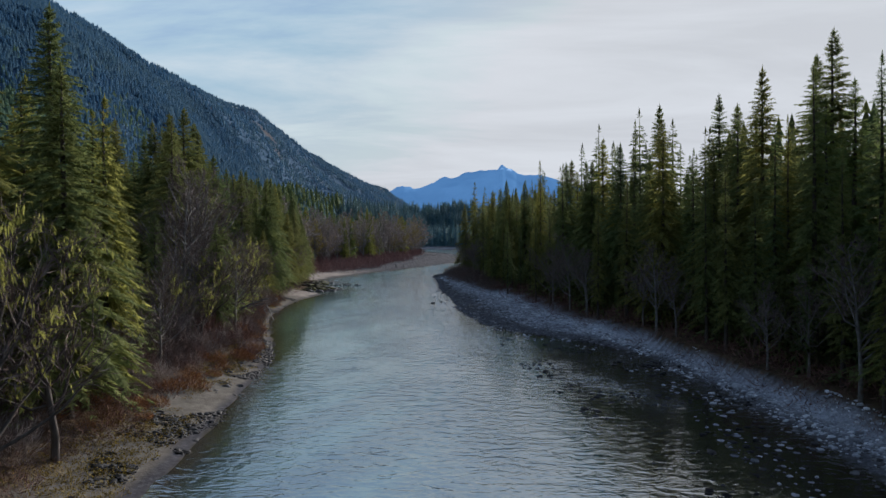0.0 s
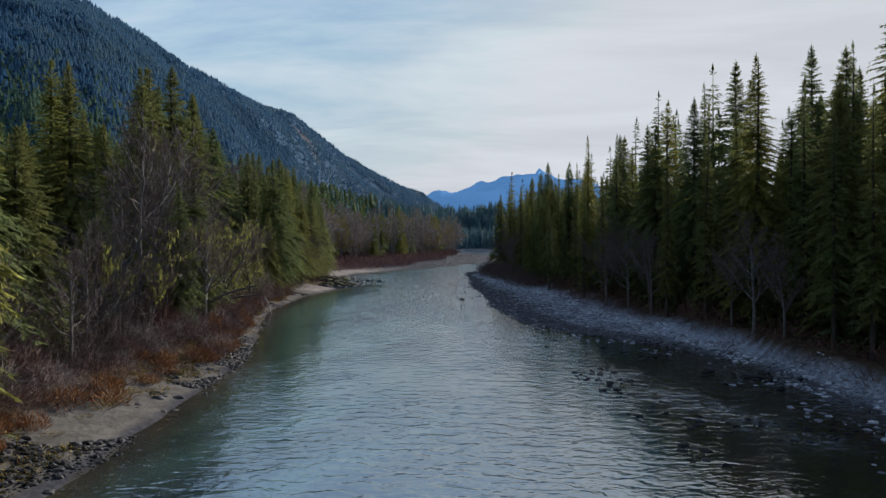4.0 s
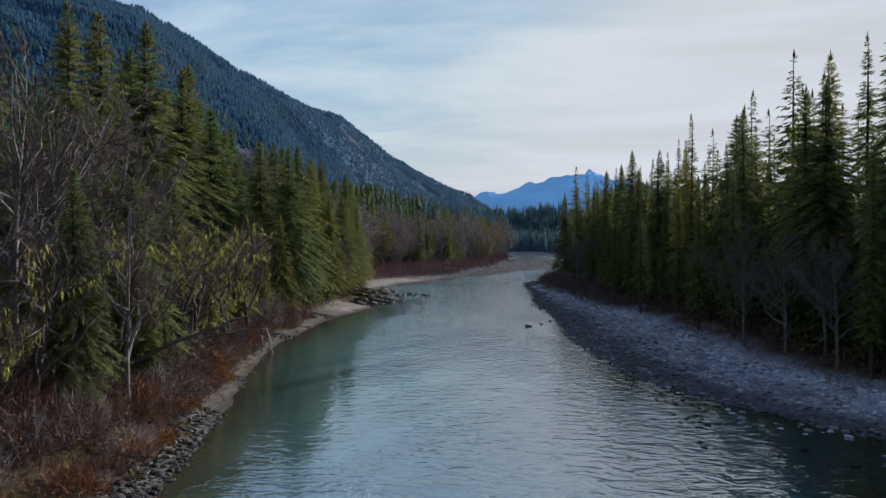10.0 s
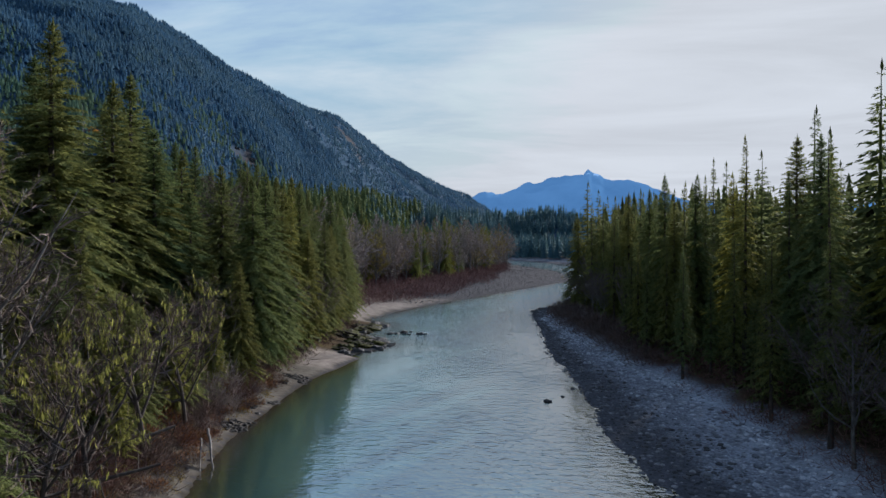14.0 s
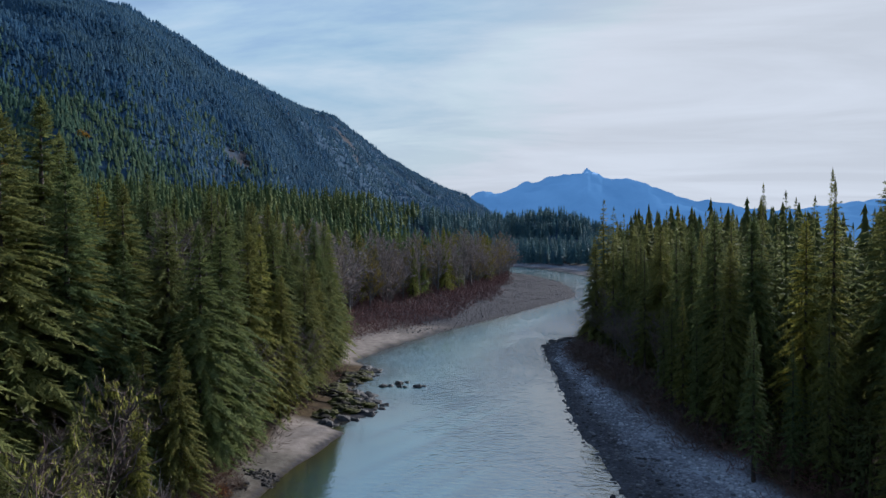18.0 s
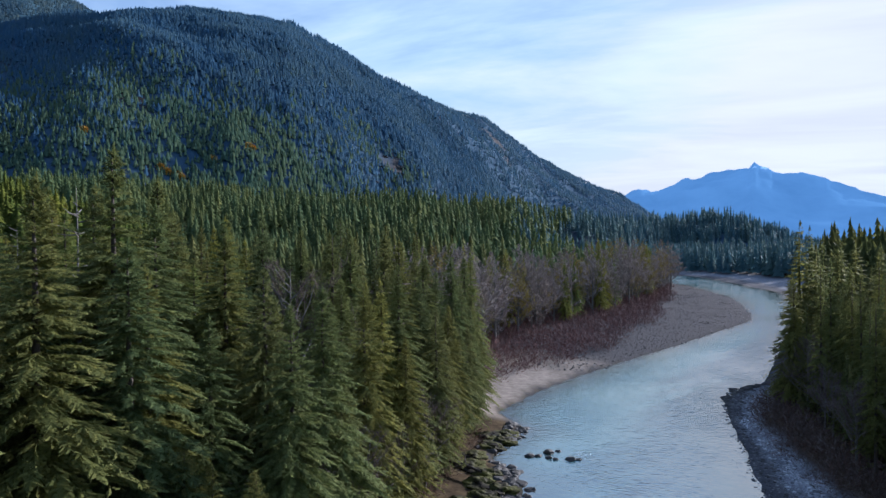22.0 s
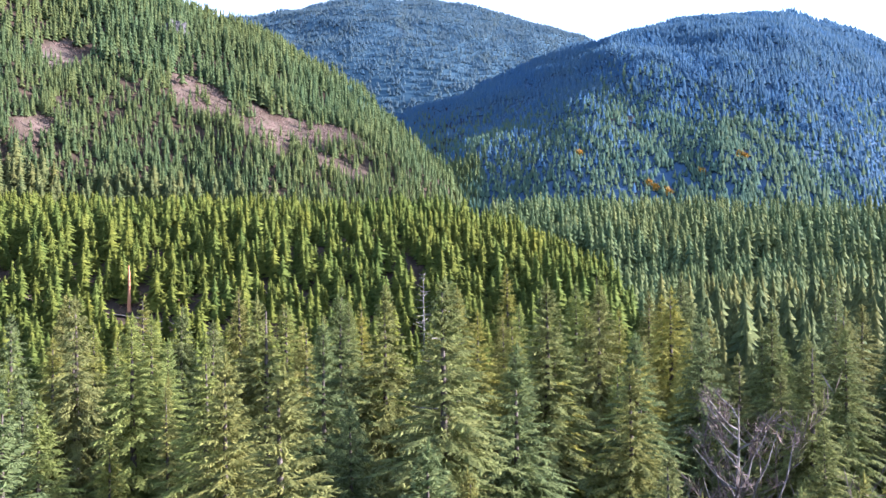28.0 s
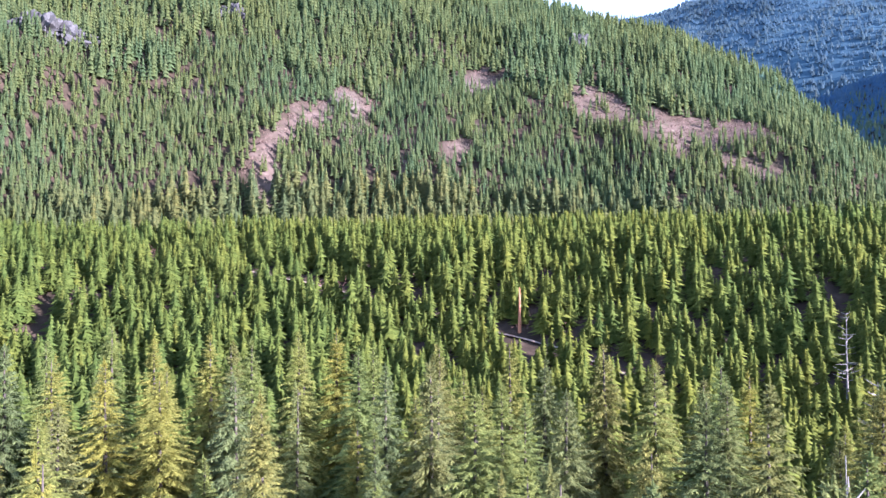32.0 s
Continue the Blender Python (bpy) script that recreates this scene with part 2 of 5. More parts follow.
WILLOW = twiggy("red_willow_twigs", (0.111, 0.055, 0.048), (0.178, 0.097, 0.087), (0.255, 0.165, 0.144))
GOLDLEAF = twiggy("autumn_leaves", (0.35, 0.19, 0.03), (0.52, 0.3, 0.05), (0.62, 0.4, 0.1))
RUST = twiggy("rusty_leaves", (0.156, 0.066, 0.029), (0.254, 0.121, 0.046), (0.352, 0.207, 0.081))
FROSTED = twiggy("frosted_grass", (0.2, 0.21, 0.23), (0.34, 0.36, 0.39), (0.5, 0.53, 0.57))
DRYGRASS = twiggy("dry_grass", (0.16, 0.11, 0.03), (0.3, 0.21, 0.06), (0.42, 0.32, 0.12))

m = Mat("conifer_bark", rough=0.95)
BARK = m.colour(m.ramp(m.noise(3.0, 5, 0.65, (1, 1, 0.2)), (0.3, (0.035, 0.028, 0.022)), (0.6, (0.075, 0.062, 0.052)), (0.8, (0.13, 0.115, 0.098)))).bump(m.noise(9, 4, 0.6, (1, 1, 0.2)), 0.8, 0.05).m
m = Mat("pale_alder_bark", rough=0.85)
PALEBARK = m.colour(m.ramp(m.noise(2.0, 5), (0.3, (0.08, 0.07, 0.06)), (0.55, (0.16, 0.148, 0.132)), (0.75, (0.27, 0.255, 0.235)))).bump(m.noise(12, 3), 0.4, 0.02).m
m = Mat("red_snag_wood", rough=0.85)
SNAGWOOD = m.colour(m.ramp(m.noise(1.2, 5, 0.6, (1, 1, 0.15)), (0.3, (0.26, 0.1, 0.05)), (0.7, (0.5, 0.24, 0.12)))).bump(m.noise(6, 3, 0.6, (1, 1, 0.1)), 0.6, 0.04).m
m = Mat("driftwood", rough=0.85)
DRIFT = m.colour(m.ramp(m.noise(2.0, 5, 0.6, (1, 1, 0.3)), (0.3, (0.09, 0.08, 0.07)), (0.7, (0.23, 0.21, 0.185)))).bump(m.noise(10, 4), 0.5, 0.02).m


def stone(name, a, b, c, moss=0.0, rough=0.8, spec=0.08):
    m = Mat(name, rough=rough, spec=spec)
    tone = m.ramp(m.island(), (0.0, a), (0.6, b), (1.0, c))
    tone = m.mix(1.0, tone, m.ramp(m.noise(2.2, 6), (0.3, (0.6, 0.6, 0.6)), (0.7, (1.25, 1.22, 1.18))), "MULTIPLY")
    if moss:
        tone = m.mix(m.ramp(m.noise(0.7, 4), (0.5 - moss * 0.2, (0, 0, 0)), (0.6 - moss * 0.1, (1, 1, 1))), tone, (0.06, 0.06, 0.012))
    return m.colour(tone).bump(m.noise(7, 6), 0.7, 0.05).m


COBBLE = stone("river_cobbles", (0.12, 0.124, 0.138), (0.28, 0.288, 0.312), (0.52, 0.53, 0.56))
FROSTSTONE = stone("frosted_cobbles", (0.3, 0.31, 0.34), (0.5, 0.52, 0.56), (0.72, 0.74, 0.78))
BARSTONE = stone("grey_bar_stones", (0.05, 0.049, 0.05), (0.115, 0.112, 0.115), (0.26, 0.255, 0.26))
WETROCK = stone("wet_dark_rock", (0.006, 0.006, 0.006), (0.014, 0.0135, 0.013), (0.07, 0.067, 0.064), rough=0.7, spec=0.15)
MOSSROCK = stone("mossy_rock", (0.012, 0.01, 0.008), (0.022, 0.018, 0.014), (0.045, 0.037, 0.028), 0.5)

# the ground: forest litter, sand, gravel, hill soil and bare rock, told apart by attributes of the sheet
m = Mat("ground_soil", rough=1.0, spec=0.02)
litter = m.ramp(m.noise(0.5, 6), (0.3, (0.03, 0.024, 0.016)), (0.5, (0.07, 0.05, 0.03)), (0.7, (0.11, 0.085, 0.045)))
sand_c = m.ramp(m.noise(0.9, 6), (0.3, (0.085, 0.076, 0.062)), (0.7, (0.165, 0.15, 0.126)))
grav_c = m.mix(1.0, m.ramp(m.voronoi(4.5, out="Color"), (0.0, (0.12, 0.124, 0.136)), (0.6, (0.25, 0.255, 0.275)), (1.0, (0.46, 0.467, 0.49))), m.ramp(m.noise(0.25, 4), (0.3, (0.6, 0.6, 0.62)), (0.7, (1.15, 1.15, 1.15))), "MULTIPLY")
rock_c = m.ramp(m.noise(0.08, 7), (0.3, (0.13, 0.12, 0.11)), (0.55, (0.28, 0.265, 0.25)), (0.75, (0.45, 0.43, 0.41)))
scrub_c = m.ramp(m.noise(0.12, 9, 0.7), (0.3, (0.05, 0.048, 0.028)), (0.45, (0.08, 0.062, 0.046)), (0.58, (0.105, 0.078, 0.062)), (0.72, (0.15, 0.116, 0.098)))
shingle_c = m.ramp(m.noise(1.6, 6, 0.7), (0.3, (0.032, 0.031, 0.033)), (0.55, (0.064, 0.062, 0.066)), (0.75, (0.125, 0.122, 0.128)))
bed_c = m.ramp(m.noise(0.8, 5), (0.3, (0.03, 0.029, 0.022)), (0.7, (0.075, 0.068, 0.05)))
# far mountain ground: blue of haze painted into the colour
hazy_under_c = m.ramp(m.noise(0.012, 9), (0.3, (0.037, 0.07, 0.112)), (0.55, (0.05, 0.086, 0.13)), (0.75, (0.07, 0.1, 0.134)))
hazy_beyond_c = m.ramp(m.noise(0.02, 7), (0.3, (0.036, 0.072, 0.1)), (0.55, (0.046, 0.085, 0.112)), (0.75, (0.064, 0.1, 0.112)))
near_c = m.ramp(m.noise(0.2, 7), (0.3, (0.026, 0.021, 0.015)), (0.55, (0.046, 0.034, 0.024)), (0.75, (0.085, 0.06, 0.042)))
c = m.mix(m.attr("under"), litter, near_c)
# the painted haze blue takes over with distance
c = m.mix(m.attr("remote"), c, hazy_under_c)
c = m.mix(m.attr("beyond"), c, hazy_beyond_c)
c = m.mix(m.attr("scrub"), c, scrub_c)
c = m.mix(m.attr("rock"), c, rock_c)
c = m.mix(m.attr("gravel"), c, grav_c)
frost_c = m.ramp(m.noise(1.4, 7, 0.7), (0.32, (0.24, 0.25, 0.28)), (0.6, (0.5, 0.53, 0.58)), (0.75, (0.66, 0.69, 0.74)))
c = m.mix(m.attr("frost"), c, frost_c)
c = m.mix(m.attr("shingle"), c, shingle_c)
c = m.mix(m.attr("sand"), c, sand_c)
spit_c = m.ramp(m.noise(0.6, 6), (0.3, (0.17, 0.145, 0.122)), (0.7, (0.31, 0.27, 0.235)))
c = m.mix(m.attr("spit"), c, spit_c)
c = m.mix(m.attr("bed"), c, bed_c)
GROUND = m.colour(c).bump(m.calc("ADD", m.noise(2.5, 8), m.calc("MULTIPLY", m.voronoi(4.5), m.attr("gravel"))), 0.7, 0.12).m

# far peak: haze blue painted into the rock's base colour
m = Mat("glowing_haze_rock", rough=1.0, spec=0.0)
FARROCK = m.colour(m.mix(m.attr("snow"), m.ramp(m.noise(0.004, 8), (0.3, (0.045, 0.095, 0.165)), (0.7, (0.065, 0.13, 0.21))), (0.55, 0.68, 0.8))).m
# rock and snow emit blue light in place of the sunlit haze before them
haze_glow = m.mix(m.attr("snow"), m.ramp(m.noise(0.004, 8), (0.3, (0.055, 0.12, 0.215)), (0.7, (0.07, 0.145, 0.25))), (0.3, 0.45, 0.62))
m.l.new(haze_glow, m.p.inputs["Emission Color"])
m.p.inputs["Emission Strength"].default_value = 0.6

# river water: a dark green body, olive where it is shallow, with small waves
m = Mat("river_water", rough=0.04, spec=1.0)
m.p.inputs["IOR"].default_value = 2.7
body_c = m.ramp(m.attr("deep"), (0.0, (0.034, 0.028, 0.019)), (0.1, (0.034, 0.036, 0.026)), (0.3, (0.034, 0.064, 0.056)), (0.9, (0.058, 0.132, 0.142)))
foam_f = m.calc("MULTIPLY", m.attr("foam"), m.ramp(m.noise(1.6, 6, 0.75, (1.0, 0.7, 1), distort=1.2), (0.5, (0, 0, 0)), (0.66, (0.75, 0.75, 0.75))))
m.colour(m.mix(foam_f, body_c, (0.6, 0.63, 0.65)))
w_big = m.noise(0.22, 3, 0.5, (1.0, 0.55, 1), distort=0.6)
w_mid = m.noise(0.85, 2, 0.45, (0.7, 1.25, 1), distort=0.9)
w_fine = m.noise(2.6, 2, 0.5, (0.75, 1.15, 1), distort=0.5)
calm = m.calc("MULTIPLY", m.ramp(m.noise(0.05, 4, 0.6, (1.0, 0.5, 1)), (0.38, (0.4, 0.4, 0.4)), (0.5, (0.75, 0.75, 0.75)), (0.64, (1.15, 1.15, 1.15))), m.ramp(m.attr("deep"), (0.0, (0.55, 0.55, 0.55)), (0.2, (0.5, 0.5, 0.5)), (0.95, (0.62, 0.62, 0.62))))
h = m.calc("ADD", m.calc("MULTIPLY", w_big, 1.0), m.calc("ADD", m.calc("MULTIPLY", w_mid, 1.25), m.calc("MULTIPLY", w_fine, 0.36)))
m.bump(m.calc("MULTIPLY", m.calc("SUBTRACT", h, 1.3), m.calc("MULTIPLY", calm, m.attr("rough"))), 1.0, 0.2)
WATER = m.m

# ---- geometry helpers ----


def mesh_of(name, verts, faces, material, smooth=False, **attributes):
    """A mesh from numpy arrays: faces (n, 3) or (n, 4); attributes are one number a vertex."""
    me = bpy.data.meshes.new(name)
    verts, faces = np.asarray(verts, np.float32), np.asarray(faces, np.int32)
    n, k = faces.shape
    me.vertices.add(len(verts))
    me.vertices.foreach_set("co", verts.ravel())
    me.loops.add(n * k)
    me.loops.foreach_set("vertex_index", faces.ravel())
    me.polygons.add(n)
    me.polygons.foreach_set("loop_start", np.arange(0, n * k, k, dtype=np.int32))
    me.polygons.foreach_set("use_smooth", np.full(n, smooth))
    me.update(calc_edges=True)
    for key, values in attributes.items():
        a = me.attributes.new(key, "FLOAT", "POINT")
        a.data.foreach_set("value", np.asarray(values, np.float32))
    me.materials.append(material)
    return me


def set_normals(me, normals):
    a = me.attributes.new("custom_normal", "FLOAT_VECTOR", "POINT")
    a.data.foreach_set("vector", np.asarray(normals, np.float32).ravel())
    return me


def part(name, data, parent, label=""):
    ob = new(name, data)
    ob.parent = parent
    return tagged(ob, label)


def unit(v):
    return v / np.maximum(np.linalg.norm(v, axis=-1, keepdims=True), 1e-9)


def kites(base, way, side, length, width, sag=0.12):
    """Narrow four-cornered sprays: base points, unit ways, unit sides; quads."""
    length, width = np.asarray(length)[:, None], np.asarray(width)[:, None]
    down = np.array([0, 0, -1.0])
    mid = base + way * length * 0.42
    v = np.stack([base, mid + side * width * 0.5 + down * length * sag, base + way * length, mid - side * width * 0.5 + down * length * sag], 1)
    return v.reshape(-1, 3), np.arange(len(base) * 4).reshape(-1, 4)


def tube(points, radii, sides=5):
    """A tapering tube along points; quads."""
    points, radii = np.asarray(points, float), np.asarray(radii, float)
    t = unit(np.gradient(points, axis=0))
    ref = np.where(abs(t[:, 2:3]) > 0.9, [[1.0, 0, 0]], [[0, 0, 1.0]])
    u = unit(np.cross(t, ref))
    w = np.cross(t, u)
    a = np.linspace(0, 2 * np.pi, sides, endpoint=False)
    v = points[:, None] + radii[:, None, None] * (np.cos(a)[None, :, None] * u[:, None] + np.sin(a)[None, :, None] * w[:, None])
    i, j = np.meshgrid(np.arange(len(points) - 1), np.arange(sides), indexing="ij")
    k = (j + 1) % sides
    f = np.stack([i * sides + j, i * sides + k, (i + 1) * sides + k, (i + 1) * sides + j], -1).reshape(-1, 4)
    return v.reshape(-1, 3), f


def merge(pieces):
    verts, faces, at = [], [], 0
    for v, f in pieces:
        verts.append(v)
        faces.append(f + at)
        at += len(v)
    return np.concatenate(verts), np.concatenate(faces)


def strew(template, places, turns, sizes, heights=None):
    """Copies of (verts, faces) at places, turned about z and scaled, as one pair of arrays."""
    v, f = template
    c, s = np.cos(turns)[:, None], np.sin(turns)[:, None]
    sx = sizes[:, None]
    sz = sx if heights is None else heights[:, None]
    x = (c * v[None, :, 0] - s * v[None, :, 1]) * sx + places[:, 0:1]
    y = (s * v[None, :, 0] + c * v[None, :, 1]) * sx + places[:, 1:2]
    z = v[None, :, 2] * sz + places[:, 2:3]
    n = len(places)
    return np.stack([x, y, z], -1).reshape(-1, 3), (f[None] + (np.arange(n) * len(v))[:, None, None]).reshape(-1, f.shape[1])


def curve(xs, ys):
    return lambda v: np.interp(v, xs, ys)


def step(a, b, v):
    t = np.clip((v - a) / (b - a), 0, 1)
    return t * t * (3 - 2 * t)


def wobble(x, y, scale, seed=0):
    """Smooth value noise between -1 and 1, for arrays."""
    r = np.random.RandomState(seed + 17)
    table = r.uniform(-1, 1, (64, 64))
    u, v = x / scale, y / scale
    i, j = np.floor(u).astype(int), np.floor(v).astype(int)
    fu, fv = u - i, v - j
    fu, fv = fu * fu * (3 - 2 * fu), fv * fv * (3 - 2 * fv)
    a, b = table[i % 64, j % 64], table[(i + 1) % 64, j % 64]
    c, d = table[i % 64, (j + 1) % 64], table[(i + 1) % 64, (j + 1) % 64]
    return (a * (1 - fu) + b * fu) * (1 - fv) + (c * (1 - fu) + d * fu) * fv


# ---- the lie of the land ----
# waterlines and forest edges: x along y
LEFT_WATER = curve([-300, 40, 55, 74, 94, 114, 130, 150, 166, 182, 192, 203, 206, 212, 218, 227, 233, 243, 252, 263, 287, 318, 360, 412, 445, 475, 520, 575, 640, 690, 720, 760, 900, 901],
                   [-14, -19, -20, -22, -24, -29, -34, -38.5, -39.5, -40.5, -39, -37.6, -41.5, -37, -36, -39, -45, -45, -43, -52, -47, -37, -21, -3, 9, 12, 11, 7, -8, -21, -60, -110, -110, -110])
RIGHT_WATER = curve([-300, 60, 85, 99, 112, 122, 134, 158, 187, 212, 244, 276, 290, 302, 312, 417, 516, 616, 713, 771, 821, 850, 866, 880, 920],
                    [30, 30, 29, 27, 20, 11, 5.5, 1.5, 0, -4, -5, -7, -7, -4, 3, 20, 36, 38, 15, 0, -16, -60, -111, -112, -112])
LEFT_WOOD = curve([-300, 40, 69, 98, 130, 150, 173, 193, 235, 262, 306, 340, 413, 477, 644, 720, 800],
                  [-26, -27, -28, -28.5, -37, -42, -44.5, -46, -49, -57, -72, -74, -62, -46, -26, -80, -130])
RIGHT_WOOD = curve([-300, 54, 67, 85, 104, 118, 139, 160, 180, 200, 219, 243, 269, 300, 417, 516, 616, 700, 800, 900],
                   [36, 34, 33, 31, 29, 25, 20.5, 18, 15, 10.5, 6.5, 1.8, -2, 5.5, 30, 52, 60, 70, 40, -40])
HUB = (-20.0, 140.0)


def polar(x, y):
    dx, dy = x - HUB[0], y - HUB[1]
    return np.degrees(np.arctan2(dx, dy)), np.hypot(dx, dy)


def ridge(az, far, turn, crest_far, foot_far, crest_z, foot_z=4.0, power=1.0, back=0.35, back_z=None, shape=None):
    """A ridge seen from the river: crest distance and height, and the foot's distance, along the heading."""
    cf, ff, cz = np.interp(az, turn, crest_far), np.interp(az, turn, foot_far), np.interp(az, turn, crest_z)
    u = np.clip((far - ff) / (cf - ff), 0, 1)
    form = np.interp(u, *shape) if shape else u ** power * (1 - 0.25 * u) / 0.75
    bz = foot_z if back_z is None else np.interp(az, turn, back_z)
    over = np.clip((far - cf) / (cf * back), 0, 1)
    z = np.where(far <= cf, foot_z + (cz - foot_z) * form, bz + (cz - bz) * (1 - over * over * (3 - 2 * over)))
    return np.where((far < ff) | (az < turn[0]) | (az > turn[-1]), -50.0, z)


def tan_z(crest_far, eye, *angles):
    return [eye + d * math.tan(radians(a)) for d, a in zip(crest_far, angles)]


TERRACE = dict(turn=[-180, -150, -125, -90, -70, -58, -52, -46, -42, -37], crest_far=[330, 330, 330, 330, 330, 330, 330, 275, 215, 185],
               foot_far=[115, 115, 115, 115, 115, 115, 120, 120, 125, 130], crest_z=[40, 50, 58, 61, 63, 60, 52, 36, 20, 4], foot_z=4.5, back=0.25,
               back_z=[40, 45, 52, 54, 54, 50, 12, 6, 5, 4], shape=([0, 0.26, 0.38, 0.56, 0.68, 0.86, 1], [0, 0.12, 0.2, 0.46, 0.72, 0.93, 1]))
A_TURN = [-180, -150, -125, -105, -90, -81, -73, -68.9, -64.8, -61.4, -57.8, -55.5]
A_FAR = [900, 900, 950, 980, 980, 960, 930, 900, 860, 820, 760, 720]
NEAR_HILL = dict(turn=A_TURN, crest_far=A_FAR, foot_far=[500, 500, 520, 520, 520, 520, 520, 530, 540, 560, 600, 640],
                 crest_z=tan_z(A_FAR, 35, 12, 17, 20, 21.5, 21, 19.4, 17.1, 15.0, 13.0, 10.6, 6.6, 0), foot_z=50, power=0.95)
B_TURN = [-70, -61.4, -57, -50, -46, -41.8, -36.6, -32.2, -27.6, -21.6, -16.2, -12.2, -8, -5.8, -4, -2.5, 0.5]
B_FAR = [1500, 1500, 1500, 1550, 1600, 1700, 1800, 1900, 2050, 2300, 2600, 2900, 3100, 3200, 3200, 3200, 3200]
LEFT_MOUNTAIN = dict(turn=B_TURN, crest_far=B_FAR, foot_far=[800, 800, 800, 800, 800, 820, 850, 900, 950, 1100, 1400, 1700, 2000, 2200, 2300, 2300, 2300],
                     crest_z=tan_z(B_FAR, 30, 9, 12, 13.4, 15.9, 16.5, 17.1, 17.5, 17.4, 15.05, 11.65, 9.85, 7.0, 4.65, 3.55, 2.6, 1.6, -0.3), foot_z=20, power=0.9)
C_TURN = [-180, -120, -90, -73, -66, -59, -55, -50.5, -46.8, -42, -36]
C_FAR = [3300] * 11
BACK_MOUNTAIN = dict(turn=C_TURN, crest_far=C_FAR, foot_far=[1700] * 11, crest_z=tan_z(C_FAR, 35, 12, 14, 16.4, 18.3, 20.0, 19.8, 19.1, 17.8, 16.5, 14, 8), foot_z=200, power=0.8)
KNOLL = dict(turn=[-58, -50, -40, -30, -22, -14, -8, -5, -2, 1, 4, 7, 9], crest_far=[700, 750, 750, 750, 750, 800, 900, 1050, 1300, 1250, 1200, 1150, 1100],
             foot_far=[420, 450, 450, 450, 450, 480, 600, 850, 1050, 1050, 1020, 1000, 1000], crest_z=[60, 86, 74, 66, 64, 58, 50, 48, 56, 62, 52, 22, 3], foot_z=5, power=1.0)


def land(x, y, detail=True):
    """The ground's height at x, y (arrays)."""
    az, far = polar(x, y)
    dl, dr = LEFT_WATER(y) - x, x - RIGHT_WATER(y)
    woods_l, woods_r = np.maximum(LEFT_WATER(y) - LEFT_WOOD(y), 2.0), np.maximum(RIGHT_WOOD(y) - RIGHT_WATER(y), 2.0)
    left = 0.9 * np.clip(dl / woods_l, 0, 1) ** 0.8 + 1.4 * step(0.85, 1.5, dl / woods_l) + np.clip(dl - 25, 0, 300) * 0.025
    right = 0.8 * np.clip(dr / woods_r, 0, 1) + 1.6 * step(0.9, 1.35, dr / woods_r) + np.clip(dr - 40, 0, 400) * 0.012
    inner = np.minimum(-dl, -dr)
    bed = -np.clip(inner * 0.16, 0, 2.2)
    shelf = step(9, 14, x) * step(125, 95, y)
    bed = bed * (1 - shelf) + np.minimum(-0.02 - inner * 0.012, 0) * shelf
    z = np.where(dl > 0, left, np.where(dr > 0, right, bed))
    back = np.maximum(np.maximum(step(8, 70, dl), step(25, 90, dr)), step(880, 960, y))
    for r in (TERRACE, NEAR_HILL, LEFT_MOUNTAIN, BACK_MOUNTAIN, KNOLL):
        rise = ridge(az, far, **r)
        z = np.maximum(z, np.where((rise > 0) & (back > 0.01), rise * back, -50.0))
    z = np.maximum(z, np.where((far > 3000) & ((az < -10) | (az > 36)), step(3200, 4600, far) * 220, -50))
    if detail:
        high = step(30, 140, z)
        z = z + wobble(x, y, 7, 1) * 0.12 * step(-0.4, 0.6, z) + wobble(x, y, 2.2, 2) * 0.07 * step(-0.6, 0.4, z)
        z = z + high * (wobble(x, y, 120, 3) * 14 + wobble(x, y, 45, 4) * 6)
        cf, ff = np.interp(az, B_TURN, B_FAR), np.interp(az, B_TURN, LEFT_MOUNTAIN["foot_far"])
        mid = np.clip((far - ff) / (cf - ff), 0, 1)
        spur = wobble(az + 2.5 * wobble(x, y, 300, 35), far / 260, 5.5, 33) * 24 + wobble(x, y, 160, 34) * 12
        z = z + spur * 4 * mid * (1 - mid) * (az > -62) * step(60, 160, z)
    return z


az_steps, rings = 660, np.concatenate([[0.4], np.arange(1.2, 150, 1.15), 150 * 1.037 ** np.arange(0, 96)])
ga, gr = np.meshgrid(np.linspace(0, 2 * np.pi, az_steps, endpoint=False), rings, indexing="ij")
gx, gy = -6.0 + gr * np.sin(ga), 120.0 + gr * np.cos(ga)
gz = land(gx, gy)
i, j = np.meshgrid(np.arange(az_steps), np.arange(len(rings) - 1), indexing="ij")
k = (i + 1) % az_steps
nr = len(rings)
faces = np.stack([i * nr + j, i * nr + j + 1, k * nr + j + 1, k * nr + j], -1).reshape(-1, 4)[:, ::-1]
gaz, gfar = polar(gx, gy)
dl, dr = LEFT_WATER(gy) - gx, gx - RIGHT_WATER(gy)
rl, rr = dl / np.maximum(LEFT_WATER(gy) - LEFT_WOOD(gy), 2), dr / np.maximum(RIGHT_WOOD(gy) - RIGHT_WATER(gy), 2)
sand_y = step(345, 300, gy + 14 * wobble(gx, gy, 12, 6)) * (1 - step(205, 209, gy) * step(262, 254, gy))
sand = step(0.05, 0.2, rl + wobble(gx, gy, 3, 9) * 0.12) * step(1.15, 0.9, rl + wobble(gx, gy, 5, 8) * 0.15) * sand_y
gravel = step(-0.3, -0.05, rr) * step(1.25, 1.05, rr + wobble(gx, gy, 5, 7) * 0.1) * step(1000, 900, gy) * step(9, 5, gz)
